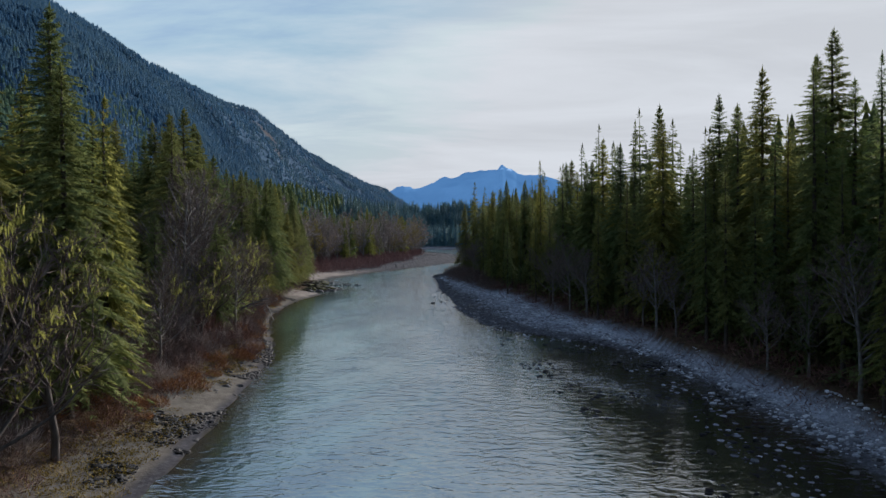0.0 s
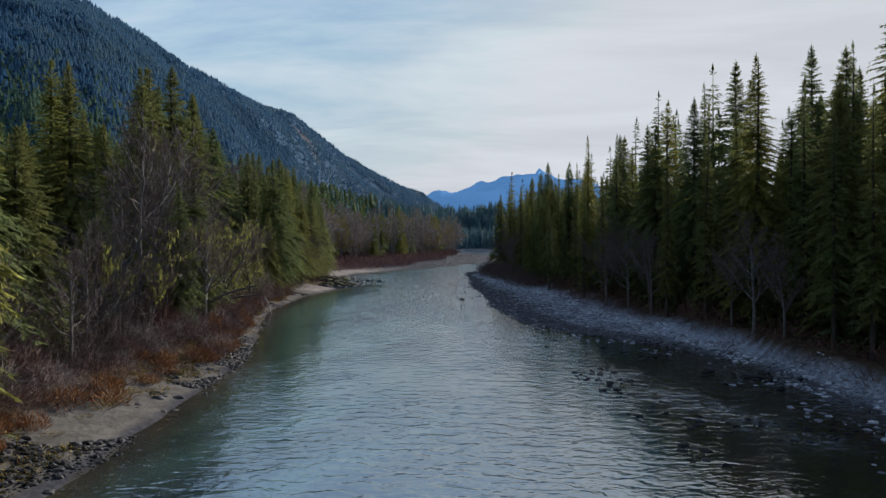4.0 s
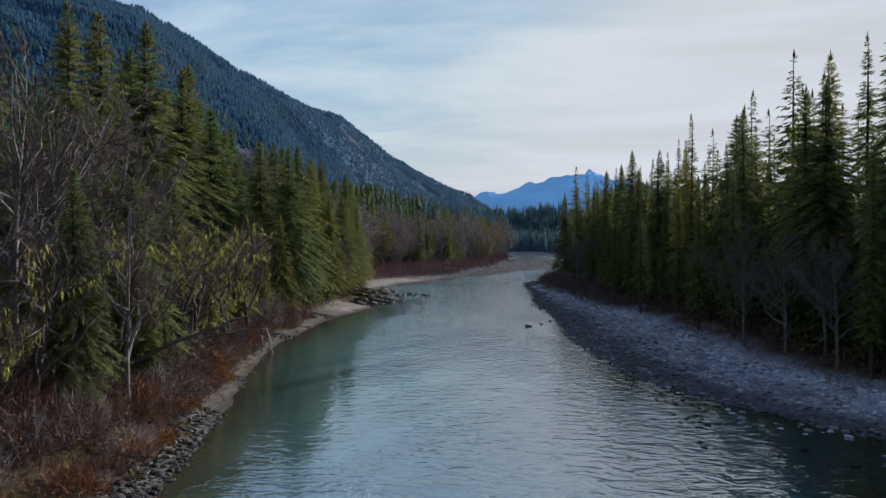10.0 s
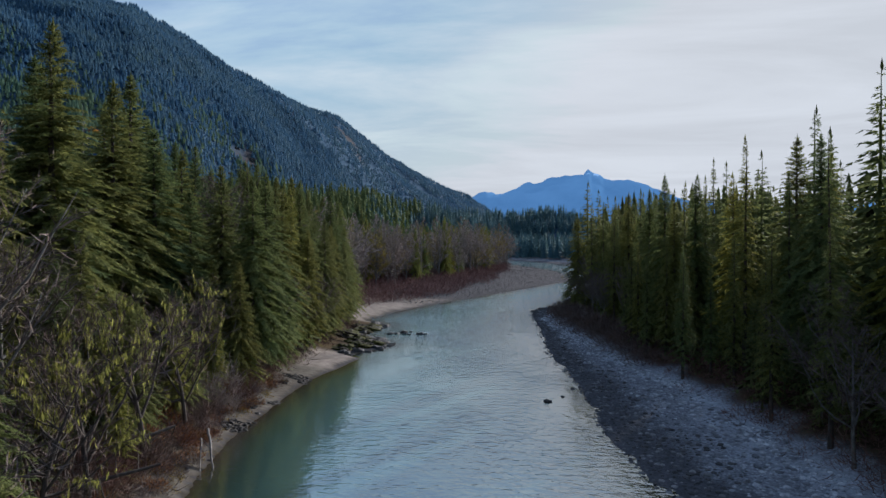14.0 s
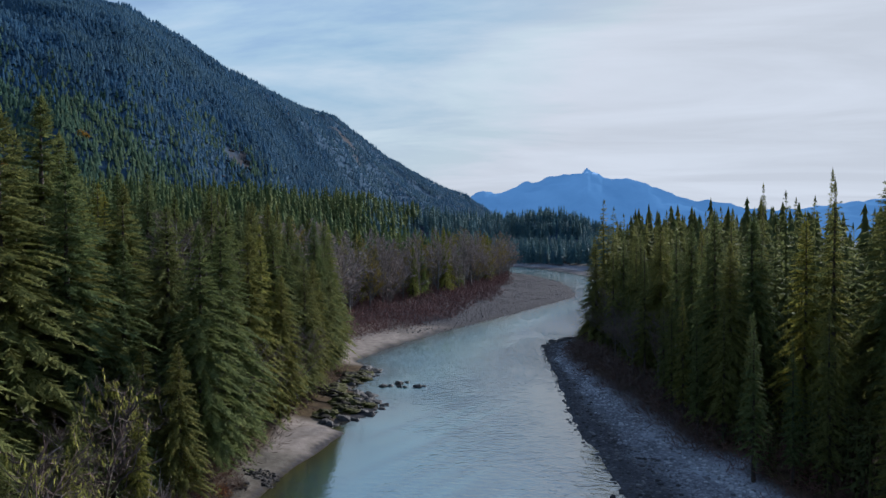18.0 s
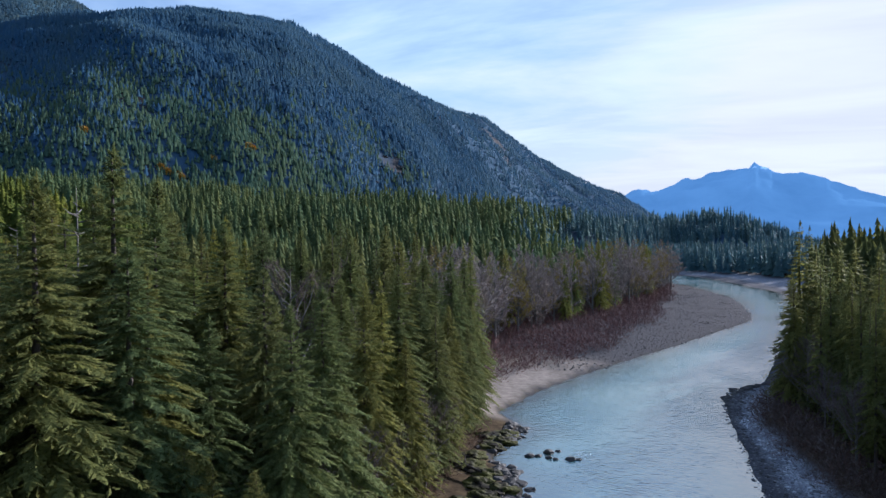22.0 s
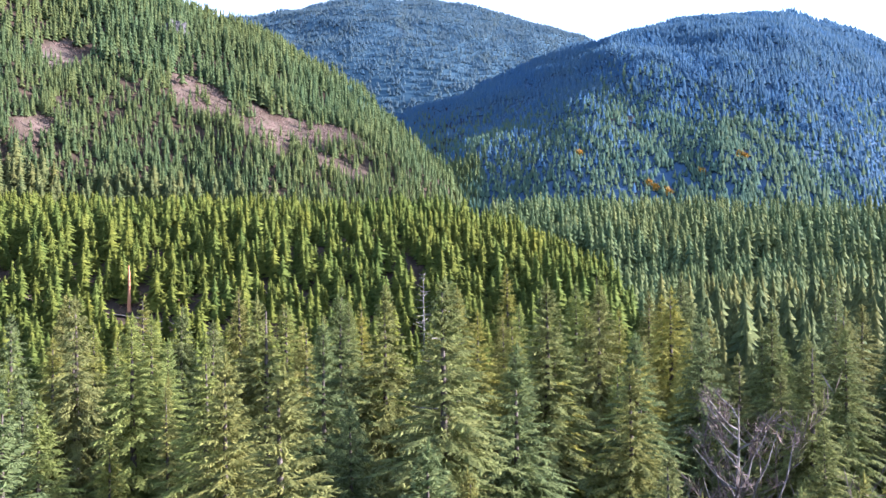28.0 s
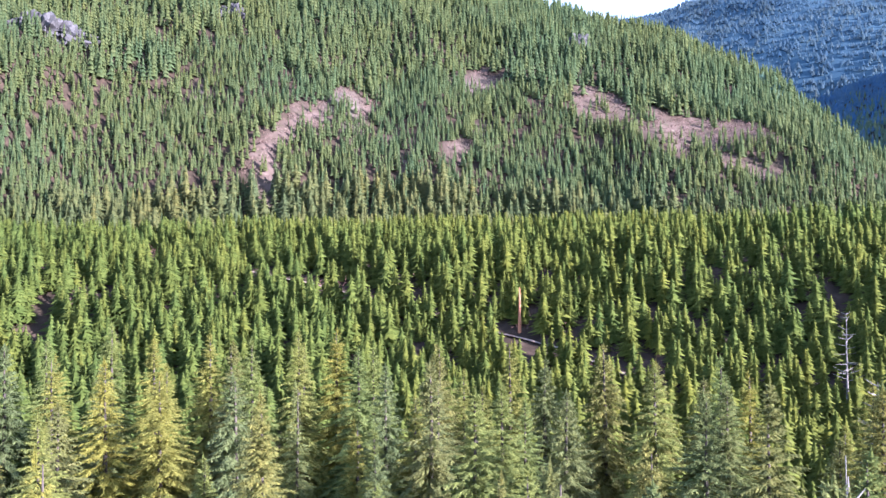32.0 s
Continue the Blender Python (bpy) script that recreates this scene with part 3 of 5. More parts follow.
frost_a = step(0.62, 0.9, rr + 0.16 * wobble(gx, gy, 6, 91) + 0.08 * wobble(gx, gy, 2, 92)) * step(1.12, 0.98, rr) * step(330, 290, gy) * (0.55 + 0.45 * wobble(gx, gy, 3, 93).clip(-1, 1))
shingle_a = step(-0.1, 0.0, rl) * step(1000, 900, gy) * np.maximum(step(1.3, 1.0, rl) * (1 - sand_y) * step(262, 275, gy), step(0.3, 0.12, rl))
shingle_a = np.maximum(shingle_a, 0.8 * step(-0.3, -0.1, rr) * step(0.55, 0.25, rr + 0.12 * wobble(gx, gy, 5, 97)) * step(900, 850, gy))
bed_a = ((dl < -0.2) & (dr < -0.2)).astype(float)


CLEARINGS = ((-652, 402, 42), (-628, 350, 36), (-600, 405, 36), (-790, 292, 18), (-662, -212, 30), (-768, -84, 16), (-673, 70, 22), (-640, 30, 20), (-606, 5, 18), (-690, 290, 32), (-732, 178, 34), (-620, 160, 16), (-540, 1310, 45), (-650, 2317, 90))


def bare(az, x, y):
    """Where the hillsides are open scrub: a belt of old clearings on the near hill, and scattered glades."""
    n = wobble(x, y, 48, 21) + 0.6 * wobble(x, y, 17, 22) + 0.35 * wobble(x, y, 7, 23)
    a, far = polar(x, y)
    open_spots = 0.0 * x
    for cx, cy, size in CLEARINGS:
        open_spots = open_spots + np.exp(-((x - cx) ** 2 + (y - cy) ** 2) / size ** 2)
    zone = 0.22 * step(730, 660, far) * step(-54, -58, a) + 0.12 * step(880, 960, far) * step(1500, 1300, far) * step(-58, -54, a)
    return step(0.7, 0.9, n * np.where(open_spots > 0.05, 0.5, 0.62) + zone + 0.92 * np.minimum(open_spots, 1.0))


scrub = step(470, 540, gfar) * (1 - 0.2 * step(1000, 1300, gfar)) * step(-8, -14, gaz) * bare(gaz, gx, gy)
rock = step(0.75, 0.95, wobble(gx, gy, 60, 31) + 0.4 * wobble(gx, gy, 18, 32)) * step(120, 200, gz) * step(1050, 950, gfar) * 0.15
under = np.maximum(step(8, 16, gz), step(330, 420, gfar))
ta = np.array([[-289, 79], [-281, 97], [-274, 120], [-266, 143], [-257, 161], [-247, 177], [-238, 189], [-220, 204], [-209, 213]], float)


def track_gap(x, y):
    """How far a spot lies from the middle of the dirt track across the plantation."""
    best = np.full(np.shape(x), 1e9)
    for (ax, ay), (bx, by) in zip(ta[:-1], ta[1:]):
        t = np.clip(((x - ax) * (bx - ax) + (y - ay) * (by - ay)) / ((bx - ax) ** 2 + (by - ay) ** 2), 0, 1)
        best = np.minimum(best, np.hypot(x - ax - t * (bx - ax), y - ay - t * (by - ay)))
    return best


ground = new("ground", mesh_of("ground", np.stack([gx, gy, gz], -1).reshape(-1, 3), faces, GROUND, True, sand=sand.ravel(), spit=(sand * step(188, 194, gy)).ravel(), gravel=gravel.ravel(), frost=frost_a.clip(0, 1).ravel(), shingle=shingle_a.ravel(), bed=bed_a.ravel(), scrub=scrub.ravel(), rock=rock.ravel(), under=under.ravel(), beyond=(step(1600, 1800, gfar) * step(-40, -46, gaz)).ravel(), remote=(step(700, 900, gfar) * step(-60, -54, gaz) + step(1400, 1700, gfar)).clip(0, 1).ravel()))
tagged(ground, "forest floor, sand and gravel banks rising to wooded hills", "ground", kind="structure")

# water sheet with its depth
wy = np.concatenate([np.arange(-320, 0, 10), np.arange(0, 330, 2.0), np.arange(330, 930, 6.0)])
wu = np.linspace(0, 1, 61)
wl_, wr_ = np.maximum(LEFT_WATER(wy), -420) - 1.2, RIGHT_WATER(wy) + 1.2
wr_ = np.maximum(wr_, wl_ + 0.1)
X = wl_[:, None] + (wr_ - wl_)[:, None] * wu[None]
Y = np.repeat(wy[:, None], len(wu), 1)
depth = np.clip(-land(X, Y, False) / 2.0, 0, 1)
riffle = 0 * X
for rx, ry, size in ((15.1, 81.4, 2.6), (17.4, 77.9, 2.4), (19.5, 74.2, 2.4), (13.3, 89.9, 2.2), (21.5, 70, 2.2), (-11.5, 88, 1.6), (-13.2, 95.3, 1.6), (-31, 239, 2.5), (7.4, 140, 1.2)):
    riffle = np.maximum(riffle, np.exp(-((X - rx) ** 2 + ((Y - ry) * 0.8) ** 2) / size ** 2))
# the water lies still under the left bank, out of the current
lee = step(70, 110, Y) * step(250, 190, Y) * step(17 + 4 * wobble(X, Y, 14, 97), 9, X - LEFT_WATER(Y))
i, j = np.meshgrid(np.arange(len(wy) - 1), np.arange(len(wu) - 1), indexing="ij")
nu = len(wu)
wf = np.stack([i * nu + j, i * nu + j + 1, (i + 1) * nu + j + 1, (i + 1) * nu + j], -1).reshape(-1, 4)
water = new("water", mesh_of("water", np.stack([X, Y, np.zeros_like(X)], -1).reshape(-1, 3), wf, WATER, True, deep=depth.ravel(), rough=(1.0 - 0.75 * lee + 1.2 * riffle).ravel(), foam=riffle.ravel()))
tagged(water, "rippled grey-green river water reflecting the pale sky", "river", kind="structure")

# backdrop of distance: the far peak beyond the valley's end, in painted glowing haze
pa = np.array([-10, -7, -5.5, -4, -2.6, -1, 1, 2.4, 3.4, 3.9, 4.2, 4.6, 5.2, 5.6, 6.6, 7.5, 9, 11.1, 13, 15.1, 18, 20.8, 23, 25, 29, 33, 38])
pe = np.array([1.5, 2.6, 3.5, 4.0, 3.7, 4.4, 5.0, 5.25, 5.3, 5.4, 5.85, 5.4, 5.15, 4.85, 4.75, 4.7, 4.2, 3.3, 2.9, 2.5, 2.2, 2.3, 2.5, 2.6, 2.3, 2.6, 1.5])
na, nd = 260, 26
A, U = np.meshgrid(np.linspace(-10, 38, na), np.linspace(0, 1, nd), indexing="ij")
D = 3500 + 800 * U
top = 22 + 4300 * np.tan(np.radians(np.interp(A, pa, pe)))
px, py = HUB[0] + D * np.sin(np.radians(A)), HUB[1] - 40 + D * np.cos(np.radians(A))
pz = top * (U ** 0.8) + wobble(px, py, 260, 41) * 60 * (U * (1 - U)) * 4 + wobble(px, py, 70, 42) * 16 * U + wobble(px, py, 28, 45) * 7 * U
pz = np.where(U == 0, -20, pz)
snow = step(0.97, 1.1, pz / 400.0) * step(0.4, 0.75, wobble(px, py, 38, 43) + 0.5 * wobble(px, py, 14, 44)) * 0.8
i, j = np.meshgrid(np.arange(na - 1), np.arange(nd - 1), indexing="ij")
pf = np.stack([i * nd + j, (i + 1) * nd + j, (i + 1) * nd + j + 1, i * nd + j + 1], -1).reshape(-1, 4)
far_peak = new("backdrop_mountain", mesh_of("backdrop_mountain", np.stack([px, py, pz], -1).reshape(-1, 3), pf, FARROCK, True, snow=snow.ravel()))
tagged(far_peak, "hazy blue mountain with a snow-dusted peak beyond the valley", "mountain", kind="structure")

# ---- trees ----


def conifer_crown(seed, branches, height=30.0, reach=4.6, first=0.12, stations=4, hang=0.0, fat=1.0, blunt=0.8, tip=1.0, rag=0.3, small=1.0, plates=0.0):
    """Boughs of a conifer: drooping spines set with paired sprays. Returns quads round a trunk at the origin."""
    r = np.random.RandomState(seed)
    u = np.sort(r.uniform(0, 1, branches) ** 0.72)
    h = first + (0.985 - first) * u
    low = np.clip((h - first) / 0.14, 0, 1) * 0.45 + 0.55
    long = reach * ((1 - h) / (1 - first)) ** (blunt + 0.22 * step(0.6, 1.0, h)) * low * r.uniform(1 - rag, 1 + rag * 0.7, branches) + 0.12 * tip
    turn = np.arange(branches) * 2.39996 + r.uniform(-0.5, 0.5, branches)
    out = np.stack([np.cos(turn), np.sin(turn), 0 * turn], 1)
    side = np.stack([-np.sin(turn), np.cos(turn), 0 * turn], 1)
    lift = np.interp(h, [0, 0.5, 0.85, 1], [-0.12, 0.0, 0.35, 0.9]) + r.uniform(-0.12, 0.12, branches)
    sag = np.interp(h, [0, 0.6, 1], [0.5, 0.38, 0.1])
    up = np.array([0, 0, 1.0])

    def spine(t):
        return out * (long * t)[:, None] + up * (h * height + long * (lift * t - sag * t * t))[:, None]

    pieces = []
    for s in range(stations):
        t = (s + 0.55) / stations * np.ones(branches) + r.uniform(-0.08, 0.08, branches)
        base = spine(t)
        for sign in (-1, 1):
            ang = r.uniform(0.5, 1.15, branches)
            way = out * np.cos(ang)[:, None] + side * (sign * np.sin(ang))[:, None] - up * (r.uniform(0.15, 0.6, branches) + hang)[:, None]
            way = unit(way)
            ln = (0.24 + 0.3 * (1 - t)) * small * long * r.uniform(0.7, 1.3, branches) + np.minimum(0.3, 0.12 + 0.25 * long)
            across = unit(np.cross(way, up + 0.3 * r.normal(size=(branches, 3))))
            pieces.append(kites(base, way, across, ln, ln * fat * r.uniform(0.24, 0.42, branches), 0.1))
        if hang > 0 and s > 0:
            way = unit(out * 0.25 - up * 1.0 + side * r.uniform(-0.3, 0.3, (branches, 1)))
            ln = r.uniform(0.4, 1.0, branches) * (0.35 + 0.25 * long) * hang * 1.6
            pieces.append(kites(base, way, side, ln, ln * 0.35 * fat, 0.0))
    way = unit(spine(np.ones(branches)) - spine(np.full(branches, 0.7)))
    pieces.append(kites(spine(np.full(branches, 0.62)), way, side, long * 0.42 + 0.18, long * 0.15 * fat + 0.07, 0.03))
    if plates:
        # the flat body of each bough, two sheets meeting along its spine
        for sign in (-1, 1):
            way = unit(spine(np.full(branches, 0.85)) - spine(np.full(branches, 0.1)))
            across = unit(side * sign - up * r.uniform(0.15, 0.7, (branches, 1)))
            wide = long * r.uniform(0.26, 0.4, branches) * plates
            base = spine(np.full(branches, 0.08))
            mid = spine(np.full(branches, 0.5)) + across * wide[:, None]
            tail = spine(np.full(branches, 0.86)) + across * (wide * 0.35)[:, None]
            v = np.stack([base, mid, tail, spine(np.full(branches, 0.55))], 1).reshape(-1, 3)
            pieces.append((v, np.arange(branches * 4).reshape(-1, 4)))
    spin = np.arange(4) * 0.785
    lead = np.stack([0 * spin, 0 * spin, np.full(4, 0.955 * height)], 1)
    pieces.append(kites(lead, np.tile(up, (4, 1)), np.stack([np.cos(spin), np.sin(spin), 0 * spin], 1), np.full(4, 0.05 * height), np.full(4, 0.010 * height), 0.0))
    return merge(pieces)


def trunk_tube(height, radius, seed=0, lean=0.0, sides=7, top=0.97):
    r = np.random.RandomState(seed)
    t = np.linspace(0, top, 8)
    bend = np.stack([np.cumsum(r.normal(0, 0.05, 8)) + lean * t * t * height, np.cumsum(r.normal(0, 0.05, 8)), t * height], 1)
    bend[0, :2] = 0
    rad = radius * np.array([1.35, 1.0, 0.86, 0.74, 0.6, 0.44, 0.28, 0.07])
    bend[0, 2] = -0.6
    return tube(bend, rad, sides)


def broadleaf_limbs(seed, height=16.0, radius=0.22, lean=0.0, limbs=16, spread=0.55, twigs=9, fine=10, fat=1.0, apart=False, low=0.25):
    """A bare broadleaf tree: trunk and limbs as tubes, and a haze of fine twigs as slivers."""
    r = np.random.RandomState(seed)
    up = np.array([0, 0, 1.0])
    trunk = trunk_tube(height, radius, seed, lean, 6)
    limb_pieces, twig_pieces = [], []
    for i in range(limbs):
        f = low + (0.97 - low) * (i + r.uniform(0, 1)) / limbs
        a = r.uniform(0, 6.283)
        d = np.array([math.cos(a), math.sin(a), r.uniform(0.5, 1.3)])
        d /= np.linalg.norm(d)
        ln = height * spread * (1.05 - f) * r.uniform(0.6, 1.2) + 1.0
        start = np.array([lean * f * f * height, 0, f * height])
        t = np.linspace(0, 1, 5)[:, None]
        pts = start + d * ln * t + up * ln * 0.25 * t * t + np.cumsum(r.normal(0, 0.04 * ln, (5, 3)), 0) * (t > 0)
        limb_pieces.append(tube(pts, np.linspace(radius * (1.0 - f) * 0.55 + 0.035, 0.02, 5), 6))
        for _ in range(twigs):
            q = r.uniform(0.2, 1.0)
            p = start + d * ln * q + up * ln * 0.25 * q * q
            w = unit(d * 0.7 + r.normal(0, 0.6, 3) + up * 0.35)
            tl = ln * r.uniform(0.2, 0.45)
            twig_pieces.append((p, w, tl))
            for _ in range(fine):
                g = r.uniform(0.1, 1)
                twig_pieces.append((p + w * tl * g, unit(w * 0.8 + r.normal(0, 0.55, 3) + up * 0.2), tl * r.uniform(0.3, 0.6)))
    base, way, ln = (np.array([p[k] for p in twig_pieces]) for k in range(3))
    side = unit(np.cross(way, r.normal(size=way.shape)))
    if apart:
        return trunk, limb_pieces, kites(base, way, side, ln, np.clip(ln * 0.045, 0.035, 0.09) * fat, 0.03), (base, way, ln)
    return merge([trunk] + limb_pieces), kites(base, way, side, ln, np.clip(ln * 0.045, 0.035, 0.09) * fat, 0.03), (base, way, ln)


def hanging_moss(seed, twigs, count=500, size=1.0):
    """Lichen beards hung on a tree's twigs."""
    r = np.random.RandomState(seed)
    base, way, ln = twigs
    pick = (r.randint(0, len(base), 12)[r.randint(0, 12, count)] + r.randint(0, 60, count)) % len(base)
    p = base[pick] + way[pick] * (ln[pick] * r.uniform(0.1, 0.9, count))[:, None]
    w = unit(np.array([0, 0, -1.0]) + r.normal(0, 0.22, (count, 3)))
    s = unit(np.cross(w, r.normal(size=(count, 3))))
    k = r.uniform(0.25, 0.85, count) * size
    return kites(p, w, s, k, k * r.uniform(0.12, 0.24, count), 0.0)


def bush_twigs(seed, count=170, height=2.2, spread=1.5, thin=0.05, tangle=0.6):
    """A bare bush: arching twigs at all heights within a rounded clump."""
    r = np.random.RandomState(seed)
    a, q = r.uniform(0, 6.283, count), np.sqrt(r.uniform(0, 1, count))
    dome = np.sqrt(1 - 0.8 * q * q)
    base = np.stack([np.cos(a) * q * spread * 0.6, np.sin(a) * q * spread * 0.6, r.uniform(-0.05, 0.72, count) * height * dome], 1)
    way = unit(np.stack([np.cos(a) * q, np.sin(a) * q, r.uniform(0.2, 1.1, count)], 1) + r.normal(0, tangle, (count, 3)))
    ln = height * r.uniform(0.2, 0.5, count)
    side = unit(np.cross(way, r.normal(size=way.shape)))
    return kites(base, way, side, ln, ln * thin * r.uniform(0.7, 2.5, count) + 0.014, 0.12)


def rounded(me, slope=0.7, own=0.5, seed=3):
    """Turns a crown's normals outwards, so that its sprays shade as one soft mass."""
    n = len(me.vertices)
    co = np.empty(n * 3, np.float32)
    me.vertices.foreach_get("co", co)
    co = co.reshape(-1, 3)
    r = np.random.RandomState(seed)
    quad = np.repeat(r.normal(0, own, (n // 4 + 1, 3)), 4, 0)[:n]
    out = unit(np.stack([co[:, 0], co[:, 1], np.zeros(n)], 1)) + np.array([0, 0, slope]) + quad
    return set_normals(me, unit(out))


def make_tree(name, label, category, crown, crown_mat, trunk, bark, extra=(), group=""):
    """One tree standing at the origin: an Empty with its trunk and crown."""
    root = tagged(new(name), label, category, group)
    part("trunk", mesh_of("trunk", *trunk, bark, True), root)
    leaves = mesh_of("crown", *crown, crown_mat)
    tagged(part("crown", rounded(leaves) if crown_mat in NEEDLES else leaves, root), kind="stuff")
    for nm, geo, mat, lab in extra:
        tagged(part(nm, mesh_of(nm, *geo, mat), root, lab), kind="stuff")
    return root


def stand(proto, x, y, height, proto_height, turn, wide=1.0, sink=0.25):
    """A copy of a tree on the ground at x, y, grown to that height."""
    s = height / proto_height
    z = float(land(np.array([x]), np.array([y]))[0]) - sink
    t = copy_thing(proto, Matrix.LocRotScale((x, y, z), Euler((0, 0, turn)), None))
    t.scale = (s * wide, s * wide, s)
    return t


def scatter(seed, x0, x1, y0, y1, gap, keep):
    """Jittered spots gap metres apart in a box, where keep(x, y) says so."""
    r = np.random.RandomState(seed)
    x, y = np.meshgrid(np.arange(x0, x1, gap), np.arange(y0, y1, gap))
    x, y = x.ravel() + r.uniform(-0.45, 0.45, x.size) * gap, y.ravel() + r.uniform(-0.45, 0.45, x.size) * gap
    ok = keep(x, y)
    return np.stack([x[ok], y[ok]], 1)


def on_terrace(x, y):
    az, far = polar(x, y)
    return (far > 128) & (ridge(az, far, **TERRACE) > 6.5) & (az < -37)


NEEDLES = (SPRUCE, DOUGLAS, CEDAR, MOSSY)
rnd = random.Random(4)
SPRUCE_TAG = ("spruce_tree", "tall dark green spruce with drooping ragged boughs", "tree")
CEDAR_TAG = ("cedar_tree", "olive-green cedar with dense hanging sprays", "tree")
SPRUCES = [make_tree(*SPRUCE_TAG, conifer_crown(10 + n, 330, 30, 7.0 + 0.4 * n, 0.06 + 0.02 * n, 12, 0.05, 1.0, 0.84, small=0.33, plates=0.4), SPRUCE, trunk_tube(30, 0.42, n), BARK, group="riverside trees") for n in range(4)]
CEDARS = [make_tree(*CEDAR_TAG, conifer_crown(30 + n, 300, 30, 5.9 + 0.3 * n, 0.05, 10, 0.4, 0.95, 0.66, 1.0, 0.22, small=0.36, plates=0.4), CEDAR, trunk_tube(30, 0.45, 5 + n), BARK, group="riverside trees") for n in range(3)]
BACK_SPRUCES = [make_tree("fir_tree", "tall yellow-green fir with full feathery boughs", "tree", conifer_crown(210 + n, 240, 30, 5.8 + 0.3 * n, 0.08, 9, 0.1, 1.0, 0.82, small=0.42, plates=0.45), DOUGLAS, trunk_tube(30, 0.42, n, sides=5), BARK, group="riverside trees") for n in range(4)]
BACK_CEDARS = [make_tree(*CEDAR_TAG, conifer_crown(230 + n, 230, 30, 5.2 + 0.25 * n, 0.07, 8, 0.4, 0.95, 0.68, 1.0, 0.22, small=0.46, plates=0.4), CEDAR, trunk_tube(30, 0.45, 5 + n, sides=5), BARK, group="riverside trees") for n in range(3)]
THIN = [make_tree("slender_spruce_tree", "thin dark spruce with sparse short boughs", "tree",
                  conifer_crown(50 + n, 200, 34, 3.8, 0.14, 6, 0.1, 0.9, 0.8, 0.6, 0.34, small=0.75, plates=0.6), SPRUCE, trunk_tube(34, 0.36, 9 + n), BARK, group="riverside trees") for n in range(3)]
LICHENED = [make_tree("lichened_spruce_tree", "spruce hung with bright yellow-green lichen by the river", "tree",
                      conifer_crown(60 + n, 210, 28, 4.2, 0.06, 6, 0.4, 0.75, 0.75, 1.0, 0.42, small=0.7, plates=0.6), MOSSY, trunk_tube(28, 0.4, 12 + n), BARK, group="riverside trees") for n in range(2)]
ALDERS, MAPLES, GREYWOOD = [], [], []
for n in range(3):
    tr, tw, raw = broadleaf_limbs(70 + n, 17, 0.24, 0.06 * n, 20, 0.5, 11, 14, 1.0)
    ALDERS.append(make_tree("alder_tree", "leafless grey alder with fine bare twigs", "tree", tw, ALDERTWIG, tr, PALEBARK, group="bare trees"))
    tr, boughs, tw, raw = broadleaf_limbs(80 + n, 13, 0.26, 0.25, 15, 0.7, 10, 12, 1.0, True)
    MAPLES.append(make_tree("mossy_maple_tree", "leaning bare maple hung with yellow-green moss", "tree", tw, TWIG, tr, BARK,
                            [("moss", hanging_moss(n, raw, 620 + 120 * n, 1.0), MOSSY, "hanging yellow-green moss")], "bare trees"))
    for geo in boughs:
        part("limb", mesh_of("limb", *geo, BARK, True), MAPLES[-1].children[0] if MAPLES[-1].children[0].name.startswith("trunk") else MAPLES[-1])
    tr, tw, raw = broadleaf_limbs(90 + n, 18, 0.25, 0.0, 20, 0.42, 8, 8, 3.4, False, 0.06)
    GREYWOOD.append(make_tree("cottonwood_tree", "cottonwood with thin yellow leaves behind the gravel bar" if n == 2 else "leafless grey-brown cottonwood behind the gravel bar", "tree", tw, YELLOWTWIG if n == 2 else PALETWIG, tr, PALEBARK, group="trees on the bar"))
PROTO_H = {}
for group_, hh in ((SPRUCES, 30), (CEDARS, 30), (BACK_SPRUCES, 30), (BACK_CEDARS, 30), (THIN, 34), (LICHENED, 28), (ALDERS, 17), (MAPLES, 13), (GREYWOOD, 18)):
    for o in group_:
        PROTO_H[o] = hh
PROTOS = list(PROTO_H)


def plant(kinds, x, y, height, wide=1.0):
    o = rnd.choice(kinds)
    return stand(o, x, y, height, PROTO_H[o], rnd.uniform(0, 6.283), wide * rnd.uniform(0.9, 1.12))


taken = []


def free(x, y, gap):
    if any((x - a) ** 2 + (y - b) ** 2 < gap * gap for a, b in taken):
        return False
    taken.append((x, y))
    return True


# trees that stand out: place and the height of the top over the river
LEFT_CONIFERS = [(-30.5, 57, 31), (-40, 72, 41), (-44, 64, 40), (-53, 112, 36), (-58.6, 148, 41), (-57.4, 160, 41), (-46, 175, 31),
                 (-63, 172.7, 45), (-55, 146, 44), (-64.7, 159, 41), (-56.5, 167.6, 36.5), (-64.5, 179.6, 40), (-69.6, 197, 39), (-82, 236, 38), (-63, 238, 36.5),
                 (-68.7, 162, 44), (-58, 171, 34), (-66, 192.8, 37), (-49.7, 197.3, 31.5), (-46.8, 182, 32), (-96.2, 179, 41.3), (-94.4, 184, 42.5), (-95.3, 194, 42), (-73.6, 190, 43.7), (-73.5, 168.3, 41.3), (-64.7, 215.7, 37.5)]
LEFT_CONIFERS_BEHIND = [(-54, 251, 24), (-56, 258, 26), (-52, 243, 22), (-58, 263, 25), (-73.7, 296, 36), (-69.7, 177, 42), (-65.6, 224, 38), (-64, 253, 34.5), (-72, 209, 40), (-96, 140, 41.5), 
                        (-97, 195, 42), (-94, 216, 41), (-112, 187, 39), (-52, 131, 40), (-47, 119, 37), (-60, 266, 33), (-56, 246, 33), (-52, 212, 33)]
